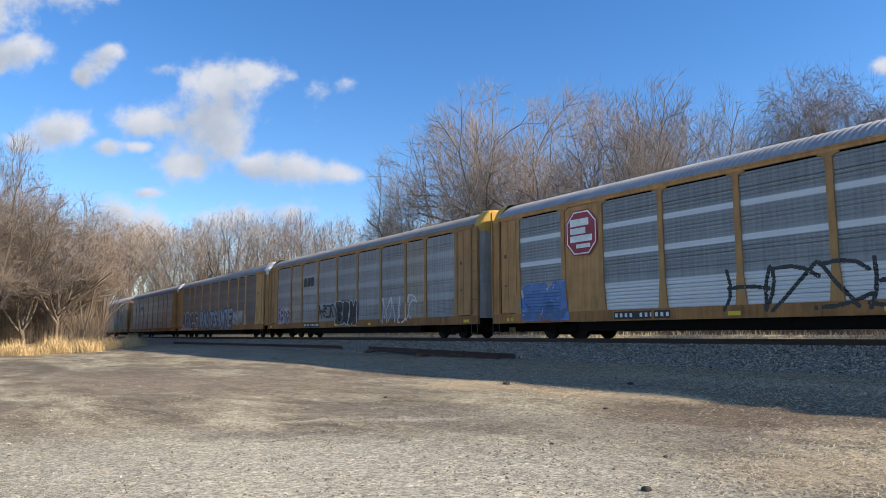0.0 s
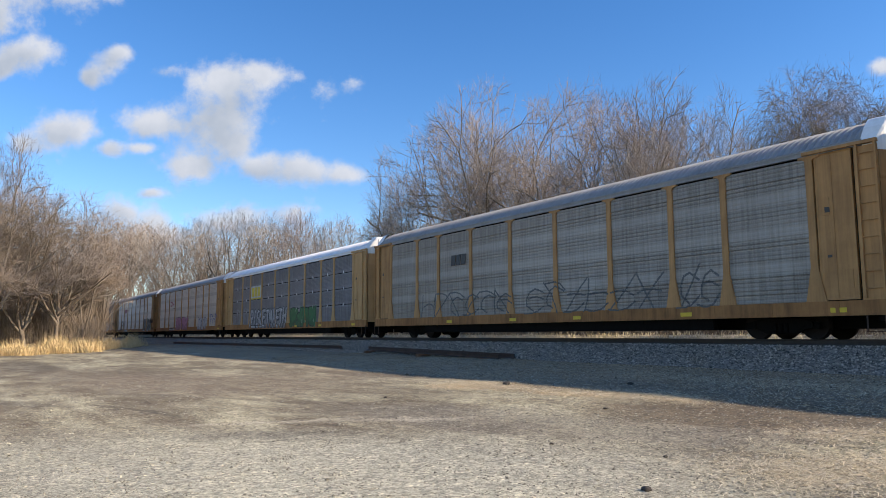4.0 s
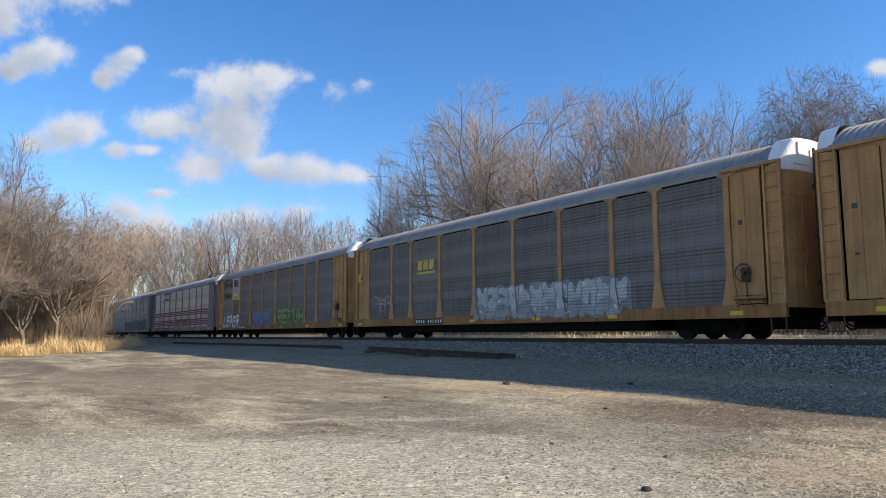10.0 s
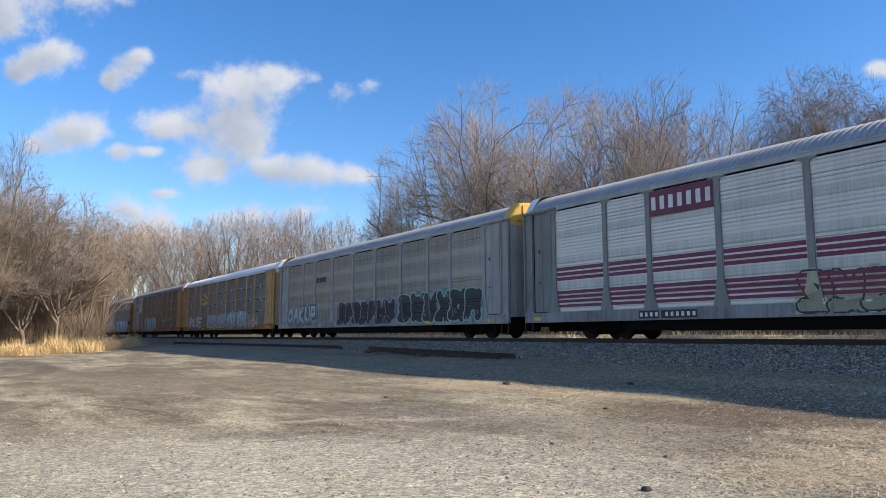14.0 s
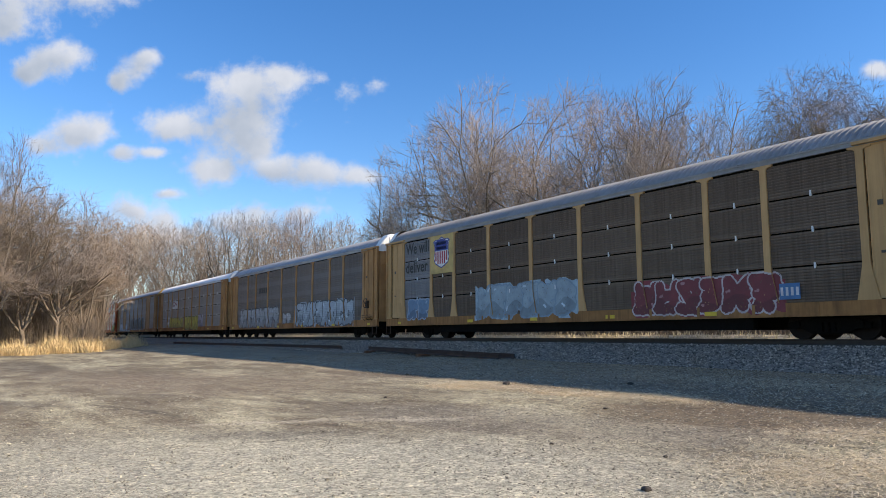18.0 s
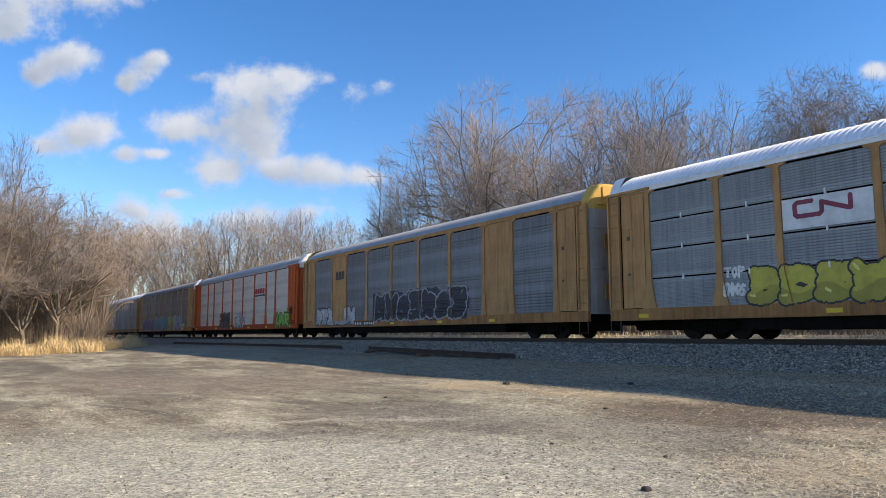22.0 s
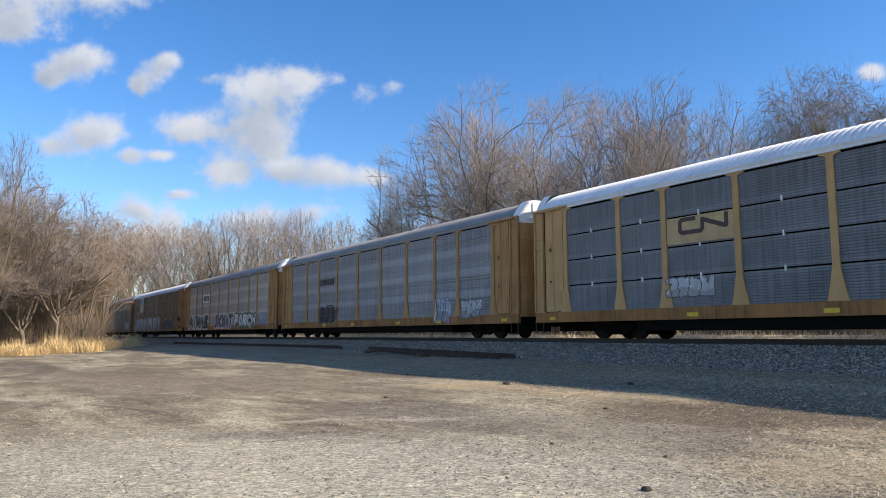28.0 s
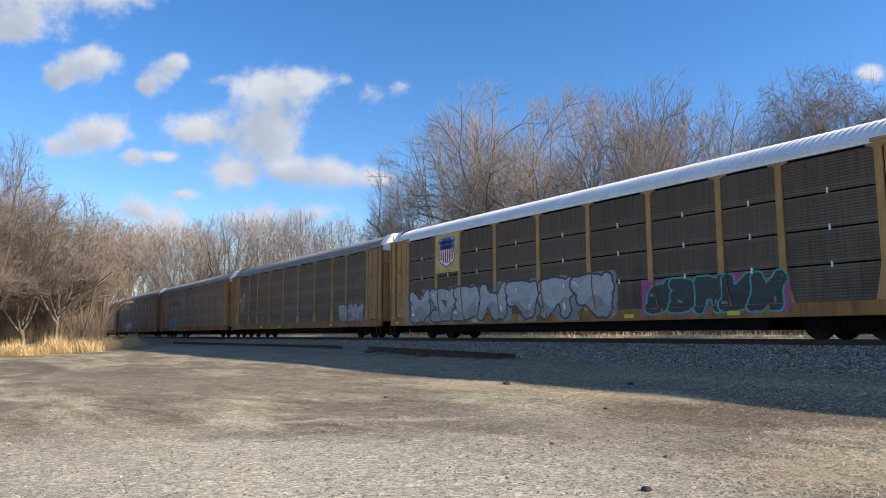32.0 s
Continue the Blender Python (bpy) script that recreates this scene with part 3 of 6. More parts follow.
def core_mesh():
    """Decks, far wall and the dark inside behind the screens."""
    bm = bmesh.new()
    box(bm, -HALF + 0.35, HALF - 0.35, NEAR + 0.13, NEAR + 0.17, SILL1, EAVE)
    box(bm, -HALF + 0.35, HALF - 0.35, 1.46, 1.54, SILL0, EAVE)
    box(bm, -HALF + 0.35, HALF - 0.35, NEAR + 0.17, 1.46, SILL0 + 0.08, SILL0 + 0.2)
    for z in (2.4, 3.9):
        box(bm, -HALF + 0.4, HALF - 0.4, NEAR + 0.17, 1.46, z, z + 0.08)
    for x in (-HALF + 0.3, HALF - 0.35):
        box(bm, x, x + 0.05, NEAR + 0.13, 1.46, SILL0 + 0.2, EAVE)
    return bm


def under_mesh():
    bm = bmesh.new()
    box(bm, -HALF + 0.2, HALF - 0.2, -0.35, 0.35, 0.30, SILL0 + 0.07)
    for k in range(9):
        x = -7.6 + 1.9 * k
        box(bm, x - 0.08, x + 0.08, -1.45, 1.45, 0.48, SILL0 + 0.07)
    box(bm, -8.6, 8.6, NEAR + 0.13, NEAR + 0.36, 0.29, SILL0 + 0.02)
    box(bm, -8.6, 8.6, 1.1, 1.35, 0.29, SILL0 + 0.02)
    rod(bm, (-2.0, -0.75, 0.5), (-0.6, -0.75, 0.5), 0.17, 10)
    box(bm, 1.2, 1.9, -1.0, -0.55, 0.34, 0.62)
    for x in (-HALF + 0.15, HALF - 0.35):
        box(bm, x, x + 0.2, -1.45, 1.45, 0.5, 0.95)
    return bm


def coupler_mesh():
    bm = bmesh.new()
    box(bm, 0, 0.75, -0.08, 0.08, 0.66, 0.86)
    box(bm, 0.45, 0.80, -0.16, 0.16, 0.62, 0.90)
    box(bm, 0.1, 0.14, -1.2, 1.2, 0.80, 0.84)
    for k in range(8):
        a, c = k / 8, (k + 1) / 8
        rod(bm, (0.15 + 0.5 * a, -0.4, 0.6 - 0.9 * a * (1 - a)), (0.15 + 0.5 * c, -0.4, 0.6 - 0.9 * c * (1 - c)), 0.025, 6)
    return bm


def truck_mesh():
    bm = bmesh.new()
    for y in (-1.06, 0.94):
        pts = [(-1.15, 0.30), (-0.75, 0.30), (-0.45, 0.16), (0.45, 0.16), (0.75, 0.30), (1.15, 0.30), (1.15, 0.48), (0.6, 0.60), (-0.6, 0.60), (-1.15, 0.48)]
        extrude_xz(bm, pts, y, y + 0.12)
        for x in (-0.89, 0.89):
            rod(bm, (x, y - 0.05, WHEEL_R), (x, y + 0.17, WHEEL_R), 0.11, 10)
        for x in (-0.18, 0.0, 0.18):
            rod(bm, (x, y - 0.02, 0.2), (x, y - 0.02, 0.48), 0.07, 8)
    box(bm, -0.25, 0.25, -0.95, 0.95, 0.40, 0.56)
    return bm


WHEEL_R = 0.42


def wheelset_mesh():
    bm = bmesh.new()
    r = WHEEL_R
    rod(bm, (0, -1.0, 0), (0, 1.0, 0), 0.075, 10)
    for s in (-1, 1):
        y = 0.7525 * s
        rod(bm, (0, y - 0.06, 0), (0, y + 0.06, 0), r, 28)
        rod(bm, (0, y - 0.09 * s, 0), (0, y - 0.055 * s, 0), r + 0.026, 28)
        rod(bm, (0, y - 0.075, 0), (0, y + 0.085, 0), 0.13, 14)
        for k in range(3):
            a = 2.094 * k
            rod(bm, (0.2 * math.cos(a), y - 0.07, 0.2 * math.sin(a)), (0.2 * math.cos(a), y + 0.07, 0.2 * math.sin(a)), 0.035, 6)
    return bm


def strokes(rng, x0, x1, z0, z1, letters, slant=0.0, thin=False):
    """Overlapping spray-can strokes that fill a box; they spell nothing."""
    out = []
    w = (x1 - x0) / letters
    h = z1 - z0
    for k in range(letters):
        cx = x0 + (k + 0.5) * w
        a = w * (0.42 if not thin else 0.55)

        def at(u, v):
            return (cx + u * a + slant * (v - 0.5) * h + rng.uniform(-0.06, 0.06) * w, z0 + h * (v + rng.uniform(-0.05, 0.05)))
        bag = [[at(-0.9, 0), at(-0.7, 0.5), at(-0.8, 1)], [at(0.9, 0), at(0.7, 0.55), at(0.9, 1)], [at(-0.8, 1), at(0.2, 1.02), at(0.9, 0.75)], [at(-0.9, 0.02), at(0.1, -0.02), at(0.9, 0.25)],
               [at(-0.7, 0.5), at(0.1, 0.62), at(0.8, 0.45)], [at(-0.9, 1), at(0.0, 0.4), at(0.5, 0)], [at(0.9, 1), at(0.2, 0.6), at(-0.6, 0)], [at(0.0, 0.1), at(-0.9, 0.35), at(-0.2, 0.9), at(0.8, 0.7)]]
        rng.shuffle(bag)
        for pts in bag[:4 if not thin else 3]:
            cut = [pts[0]]
            for (ax, az), (bx, bz) in zip(pts, pts[1:]):
                cut += [(ax * 0.7 + bx * 0.3, az * 0.7 + bz * 0.3), (ax * 0.3 + bx * 0.7, az * 0.3 + bz * 0.7)]
            out.append(cut + [pts[-1]])
    return out


def lay_strokes(bm, lines, width, y, mi, step=0.0004):
    """Flat round-ended bands along polylines; every band lies a little proud of the one before."""
    n = 0
    for line in lines:
        for (ax, az), (bx, bz) in zip(line, line[1:]):
            d = math.hypot(bx - ax, bz - az)
            if d < 1e-4:
                continue
            ux, uz = (bx - ax) / d, (bz - az) / d
            base = math.atan2(uz, ux)
            pts = []
            for k in range(7):
                t = base + math.pi / 2 + math.pi * k / 6
                pts.append((ax + width * math.cos(t), az + width * math.sin(t)))
            for k in range(7):
                t = base - math.pi / 2 + math.pi * k / 6
                pts.append((bx + width * math.cos(t), bz + width * math.sin(t)))
            yy = y - step * (n % 8)
            n += 1
            bm.faces.new([bm.verts.new((x, yy, z)) for x, z in pts]).material_index = mi


DECAL = NEAR - 0.022


def cover(grid_x, grid_z, lines, width):
    """Which cells lie within width of the polylines."""
    got = np.zeros(grid_x.shape, bool)
    for line in lines:
        for (ax, az), (bx, bz) in zip(line, line[1:]):
            dx, dz = bx - ax, bz - az
            q = max(1e-9, dx * dx + dz * dz)
            t = np.clip(((grid_x - ax) * dx + (grid_z - az) * dz) / q, 0, 1)
            got |= (grid_x - ax - t * dx) ** 2 + (grid_z - az - t * dz) ** 2 < width * width
    return got


GLYPHS = {
    "A": "00 49 59 90/24 74", "B": "00 09 79 87 15 95 91 00", "C": "98 59 17 13 50 91", "D": "00 09 69 95 60 00", "E": "99 09 00 90/05 75", "F": "99 09 00/05 75",
    "G": "98 59 17 13 50 92 94 54", "H": "00 09/90 99/05 95", "I": "50 59", "K": "00 09/99 04 90", "L": "09 00 90", "M": "00 19 53 89 90", "N": "00 09 90 99",
    "O": "50 13 16 59 86 83 50", "P": "00 09 89 95 04", "R": "00 09 89 95 04 90", "S": "98 59 17 25 74 82 50 01", "T": "09 99/59 50", "U": "09 02 50 92 99",
    "W": "09 20 56 70 99", "Y": "09 54 99/54 50"}


def word_lines(rng, word, x0, x1, z0, z1, slant):
    """Each letter of a sprayed word as its own bent strokes, leaning and uneven in size."""
    w = (x1 - x0) / len(word)
    out = []
    for k, ch in enumerate(word):
        lean = slant + rng.uniform(-0.06, 0.06)
        lift, tall, wide = rng.uniform(-0.04, 0.04), rng.uniform(0.92, 1.06), rng.uniform(0.88, 1.04)
        glyph = []
        for run in GLYPHS[ch].split("/"):
            pts = []
            for q in run.split():
                u, v = int(q[0]) / 9, int(q[1]) / 9
                z = z0 + (z1 - z0) * (lift + v * tall) + rng.uniform(-0.03, 0.03)
                pts.append((x0 + w * (k + 0.5 + (u - 0.5) * 0.74 * wide) + lean * (z - z0) + rng.uniform(-0.04, 0.04) * w, z))
            glyph.append(pts)
        out.append(glyph)
    return out


def rib_depth(z, seams):
    """How far back the corrugated screen lies at height z over the rail, from its outermost plane."""
    if seams:
        return 0.0
    p = ((z - SILL1) % PITCH) / PITCH
    k = int((z - SILL1) // PITCH)
    if p < 0.2:
        return rib_row(k - 1) * (1 - p / 0.2)
    if p < 0.66:
        return 0.0
    if p < 0.76:
        return rib_row(k) * (p - 0.66) / 0.1
    return rib_row(k)


def graffiti(car, x0, x1, z0, z1, fill, edge, letters=5, fat=0.15, haze=None, seed=1, label="", slant=0.08, word="", thin=False):
    """Spray paint on the car's side: it follows the corrugations, the posts and the sill."""
    rng = random.Random(seed)
    seams = bool(car["seams"])
    z0 = max(z0, SILL0 + 0.06)
    cuts = []
    z = z0 - 0.02
    if seams:
        while z < z1 + 0.02:
            cuts.append(z)
            z += 0.03
    else:
        k = int((z - SILL1) / PITCH) - 1
        while SILL1 + k * PITCH < z1 + 0.05:
            for p in (0.0, 0.2, 0.43, 0.66, 0.76):
                q = SILL1 + (k + p) * PITCH
                if z0 - 0.02 <= q <= z1 + 0.05:
                    cuts.append(q)
            k += 1
    cuts = [c for c in cuts if c >= SILL0 + 0.05]
    step = 0.018
    gx, gz = np.meshgrid(np.arange(x0 - 0.15, x1 + 0.15, step) + step / 2, [(a + b) / 2 for a, b in zip(cuts, cuts[1:])])
    tone = np.zeros(gx.shape, int)
    h = z1 - z0
    if haze:
        pts = [[(x0 + (x1 - x0) * rng.random(), z0 + h * rng.uniform(0.1, 0.9)), (x0 + (x1 - x0) * rng.random(), z0 + h * rng.uniform(0.1, 0.9))] for _ in range(3)]
        pts.append([(x0 + 0.3, z0 + 0.5 * h), (x1 - 0.3, z0 + 0.5 * h)])
        wob = 0.16 * np.sin(gx * 3.1 + seed) + 0.1 * np.sin(gx * 7.3 + seed * 2) + 0.12 * np.sin(gz * 9 + gx * 2)
        mask = (np.abs(gz - (z0 + h / 2)) < h * (0.42 + wob)) & (gx > x0 - 0.05) & (gx < x1 + 0.05)
        tone[mask] = 3
    if word:
        w = (x1 - x0) / len(word)
        fat = min(0.075, 0.1 * h) if thin else min(0.17 * w, 0.17 * h)
        glyphs = word_lines(rng, word, x0, x1, z0 + 1.5 * fat, z1 - 1.5 * fat, slant)
        if not thin:
            for glyph in glyphs:
                tone[cover(gx, gz, [[(x + 0.5 * fat, z - 0.5 * fat) for x, z in run] for run in glyph], fat * 1.45)] = 1
        for glyph in glyphs:
            tone[cover(gx, gz, glyph, fat * (1.0 if thin else 1.5))] = 1
            if not thin:
                tone[cover(gx, gz, glyph, fat)] = 2
        if not thin:
            for glyph in glyphs:
                tone[cover(gx, gz, [[(x - 0.35 * fat, z + 0.35 * fat) for x, z in run] for run in glyph], fat * 0.2) & (tone == 2)] = 5
            tone[(tone == 2) & (gz < z0 + h * (0.38 + 0.1 * np.sin(gx * 5 + seed)))] = 4
    elif thin:
        tone[cover(gx, gz, strokes(rng, x0, x1, z0 + fat, z1 - fat, letters, slant, True), max(0.035, fat * 0.7))] = 1
    else:
        w = (x1 - x0) / letters
        fat = min(0.19 * w, 0.15 * h)
        lines = strokes(rng, x0 + fat, x1 - fat, z0 + 1.4 * fat, z1 - 1.4 * fat, letters, slant)
        per = 4
        for k in range(0, len(lines), per):
            tone[cover(gx, gz, lines[k:k + per], fat * 1.32)] = 1
            tone[cover(gx, gz, lines[k:k + per], fat)] = 2
        for k in range(0, len(lines), per):
            tone[cover(gx, gz, [[(x - 0.35 * fat, z + 0.35 * fat) for x, z in lines[k][:2]]], fat * 0.22) & (tone == 2)] = 5
        inner = (tone == 2) & (gz < z0 + h * (0.4 + 0.12 * np.sin(gx * 4 + seed)))
        tone[inner] = 4
    # over-spray fades out in specks
    worn = np.random.default_rng(seed).random(gx.shape)
    tone[worn < 0.015] = 0
    # weathered paint
    fill, edge = tuple(c * 0.8 for c in fill), tuple(c * 0.85 for c in edge)
    dark = tuple(c * 0.68 for c in fill)
    glint = tuple(min(0.75, c * 1.3 + 0.12) for c in fill)
    mats = [spray(*edge), spray(*fill), spray(*(haze or edge)), spray(*dark), spray(*glint)]
    posts = [x for x in BAYS if x0 - 0.4 < x < x1 + 0.4]
    verts, faces, index = [], [], []
    xs = x0 - 0.15
    for r, (za, zb) in enumerate(zip(cuts, cuts[1:])):
        row = tone[r]
        mid = (za + zb) / 2
        on_sill = mid < SILL1
        half = 0.125 + (0.0 if mid > SILL1 + 0.9 else 0.16 * (1 - (mid - SILL1) / 0.9)) * (car["flare"] / 0.19)
        brk = sorted({0, len(row)} | {int((p + e - xs) / step) for p in posts for e in (-half, half) if 0 < (p + e - xs) / step < len(row)} | set((np.nonzero(np.diff(row))[0] + 1).tolist()))
        for a, b in zip(brk, brk[1:]):
            t = int(row[a])
            if not t:
                continue
            xa, xb = xs + a * step, xs + b * step
            xm = (xa + xb) / 2
            if on_sill:
                ya = yb = NEAR - 0.034
            elif any(abs(xm - p) < half for p in posts):
                ya = yb = NEAR - 0.019
            else:
                ya, yb = NEAR + 0.03 - 0.004 + rib_depth(za + 1e-4, seams), NEAR + 0.03 - 0.004 + rib_depth(zb - 1e-4, seams)
            n = len(verts)
            verts += [(xa, ya, za), (xb, ya, za), (xb, yb, zb), (xa, yb, zb)]
            faces.append((n, n + 1, n + 2, n + 3))
            index.append(t - 1)
    me = mesh_from("graffiti", verts, faces)
    me.materials.append(None)
    for _ in range(4):
        me.materials.append(None)
    me.polygons.foreach_set("material_index", index)
    return part("graffiti", me, mats, car, label or "spray-painted graffiti lettering")


def letter_faces(bm, word, x0, x1, z0, z1, y, mi, offset=0.0):
    """Writing in the built-in font, fitted to a box on the near side, as faces in bm."""
    cu = bpy.data.curves.new("writing", "FONT")
    cu.body = word
    cu.offset = offset / max(0.1, (z1 - z0))
    cu.resolution_u = 3
    tmp = bpy.data.objects.new("writing", cu)
    scene.collection.objects.link(tmp)
    bpy.context.view_layer.update()
    me = bpy.data.meshes.new_from_object(tmp.evaluated_get(bpy.context.evaluated_depsgraph_get()))
    bpy.data.objects.remove(tmp)
    co = np.array([v.co[:] for v in me.vertices])
    lo, hi = co.min(0), co.max(0)
    vs = []
    for c in co:
        vs.append(bm.verts.new((x0 + (c[0] - lo[0]) / (hi[0] - lo[0]) * (x1 - x0), y, z0 + (c[1] - lo[1]) / (hi[1] - lo[1]) * (z1 - z0))))
    for p in me.polygons:
        try:
            bm.faces.new([vs[k] for k in p.vertices]).material_index = mi
        except ValueError:
            pass
    bpy.data.meshes.remove(me)


def bars(car, name, x0, x1, z0, z1, back, ink, count=9, label="", gap=None, y=None):
    """A plate with bars in place of its characters."""
    bm = bmesh.new()
    y = y or NEAR - 0.034
    mats = [spray(*ink)]
    if back:
        mats.append(spray(*back))
        extrude_xz(bm, [(x0, z0), (x1, z0), (x1, z1), (x0, z1)], y - 0.004, y, 1)
    w = (x1 - x0) / count
    m = (z1 - z0) * 0.24
    for k in range(count):
        if gap is not None and k == gap:
            continue
        a = x0 + k * w + w * 0.24
        extrude_xz(bm, [(a, z0 + m), (a + w * 0.5, z0 + m), (a + w * 0.5, z1 - m), (a, z1 - m)], y - 0.008, y - 0.0042, 0)
    bmesh.ops.recalc_face_normals(bm, faces=bm.faces[:])
    return part(name, bm, mats, car, label)


def plate_shape(car, name, layers, label=""):
    """Flat emblem built of layered outlines: (points, colour)."""
    bm = bmesh.new()
    mats = []
    for k, (pts, colour) in enumerate(layers):
        mats.append(spray(*colour))
        extrude_xz(bm, pts, DECAL - 0.006 - 0.005 * k, DECAL - 0.002 - 0.005 * k, k)
    bmesh.ops.recalc_face_normals(bm, faces=bm.faces[:])
    return part(name, bm, mats, car, label)


def rect(x0, x1, z0, z1):
    return [(x0, z0), (x1, z0), (x1, z1), (x0, z1)]


# ---- emblems: plain shapes in their colours
INK, WHITE = (0.02, 0.02, 0.022), (0.72, 0.72, 0.70)


def emblem_shield(car, x0, x1, z0, z1, plate=None):
    """Striped shield with a blue head."""
    cx, w, h = (x0 + x1) / 2, (x1 - x0) / 2, z1 - z0

    def outline(s):
        half = [(0, 0), (0.35, 0.06), (0.8, 0.16), (0.95, 0.32), (0.85, 0.5), (0.86, 0.72), (1.0, 0.86), (0.75, 0.93), (0.4, 0.92), (0, 1.0)]
        mid = z0 + h / 2
        right = [(cx + a * w * s, mid + (z0 + b * h - mid) * s) for a, b in half]
        return right + [(2 * cx - x, z) for x, z in right[-2:0:-1]]
    layers = [(plate and rect(*plate) or outline(1.12), (0.5, 0.34, 0.1) if plate else WHITE), (outline(1.06), (0.03, 0.04, 0.2)), (outline(0.98), WHITE)]
    for k in range(6):
        a = cx - 0.78 * w + k * 0.28 * w
        inset = 0.22 if k in (0, 5) else 0.12
        layers.append((rect(a, a + 0.15 * w, z0 + h * inset, z0 + h * 0.54), (0.45, 0.03, 0.05)))
    layers.append(([(cx - 0.84 * w, z0 + 0.56 * h), (cx + 0.84 * w, z0 + 0.56 * h), (cx + 0.84 * w, z0 + 0.72 * h), (cx + 0.95 * w, z0 + 0.86 * h), (cx, z0 + 0.96 * h), (cx - 0.95 * w, z0 + 0.86 * h), (cx - 0.84 * w, z0 + 0.72 * h)], (0.02, 0.035, 0.22)))
    for k in range(5):
        a = cx - 0.62 * w + k * 0.26 * w
        layers.append((rect(a, a + 0.17 * w, z0 + 0.76 * h, z0 + 0.86 * h), WHITE))
        layers.append((rect(a, a + 0.17 * w, z0 + 0.60 * h, z0 + 0.70 * h), WHITE))
    bm = bmesh.new()
    mats = []
    for k, (pts, colour) in enumerate(layers):
        mt = spray(*colour)
        if mt not in mats:
            mats.append(mt)
        d = 0.004 * min(k, 4)
        extrude_xz(bm, pts, DECAL - 0.007 - d, DECAL - 0.004 - d, mats.index(mt))
    bmesh.ops.recalc_face_normals(bm, faces=bm.faces[:])
    part("emblem", bm, mats, car, "blue shield emblem with red and white stripes")


def emblem_octagon(car, x0, x1, z0, z1):
    cx, cz, w, h = (x0 + x1) / 2, (z0 + z1) / 2, (x1 - x0) / 2, (z1 - z0) / 2

    def octo(s):
        return [(cx + s * w * a, cz + s * h * b) for a, b in ((-0.5, -1), (0.5, -1), (1, -0.5), (1, 0.5), (0.5, 1), (-0.5, 1), (-1, 0.5), (-1, -0.5))]
    red = (0.30, 0.02, 0.035)
    layers = [(octo(1.0), red), (octo(0.94), WHITE), (octo(0.88), red)]
    for a, b, c, d in ((-0.7, 0.5, 0.3, 0.62), (-0.7, 0.3, -0.05, 0.22), (-0.7, 0.72, -0.4, -0.12), (-0.3, 0.6, -0.68, -0.5)):
        layers.append((rect(cx + a * w, cx + b * w, cz + c * h, cz + d * h), WHITE))
    plate_shape(car, "emblem", layers, "red octagonal emblem with white bars")


def emblem_worm(car, x0, x1, z0, z1, colour, plate=None):
    """One thick bent band."""
    bm = bmesh.new()
    mats = [spray(*colour)]
    w = (z1 - z0) * 0.125
    m = x0 + (x1 - x0) * 0.46
    line = [(x0 + (m - x0) * 0.72, z1 - w), (x0 + 2 * w, z1 - w), (x0 + w, z1 - 2 * w), (x0 + w, z0 + 2 * w), (x0 + 2 * w, z0 + w), (m, z0 + w), (m + w, z0 + 2 * w), (m + w, z1 - 2 * w), (x1 - 2 * w, z0 + 2 * w), (x1 - w, z0 + 2 * w), (x1 - w, z1 - w)]
    if plate:
        mats.append(spray(*plate))
        extrude_xz(bm, rect(-7.07, -4.53, 3.13, 4.02), NEAR + 0.014, NEAR + 0.03, 1)
        bmesh.ops.recalc_face_normals(bm, faces=bm.faces[:])
    lay_strokes(bm, [line], w, NEAR + 0.008, 0)
    part("emblem", bm, mats, car, "painted bent-band emblem")


def emblem_bars(car, x0, x1, z0, z1, colour, n=3, plate=None, under=None):
    bm = bmesh.new()
    mats = [spray(*colour)]
    w = (x1 - x0) / n
    if plate:
        mats.append(spray(*plate))
        extrude_xz(bm, rect(x0 - 0.15, x1 + 0.15, z0 - 0.12, z1 + 0.12), NEAR + 0.012, NEAR + 0.03, len(mats) - 1)
    for k in range(n):
        a = x0 + k * w + 0.1 * w
        b = a + 0.8 * w
        extrude_xz(bm, [(a, z0), (b, z0), (b + 0.05, z1), (a + 0.05, z1)], NEAR + 0.004, NEAR + 0.010, 0)
    if under:
        mats.append(spray(*under))
        extrude_xz(bm, rect(x0, x1 + 0.1, z0 - 0.22, z0 - 0.1), NEAR + 0.004, NEAR + 0.010, len(mats) - 1)
    bmesh.ops.recalc_face_normals(bm, faces=bm.faces[:])
    part("emblem", bm, mats, car, "painted owner's emblem of plain bars")


# ---- one car
WHEELS = []


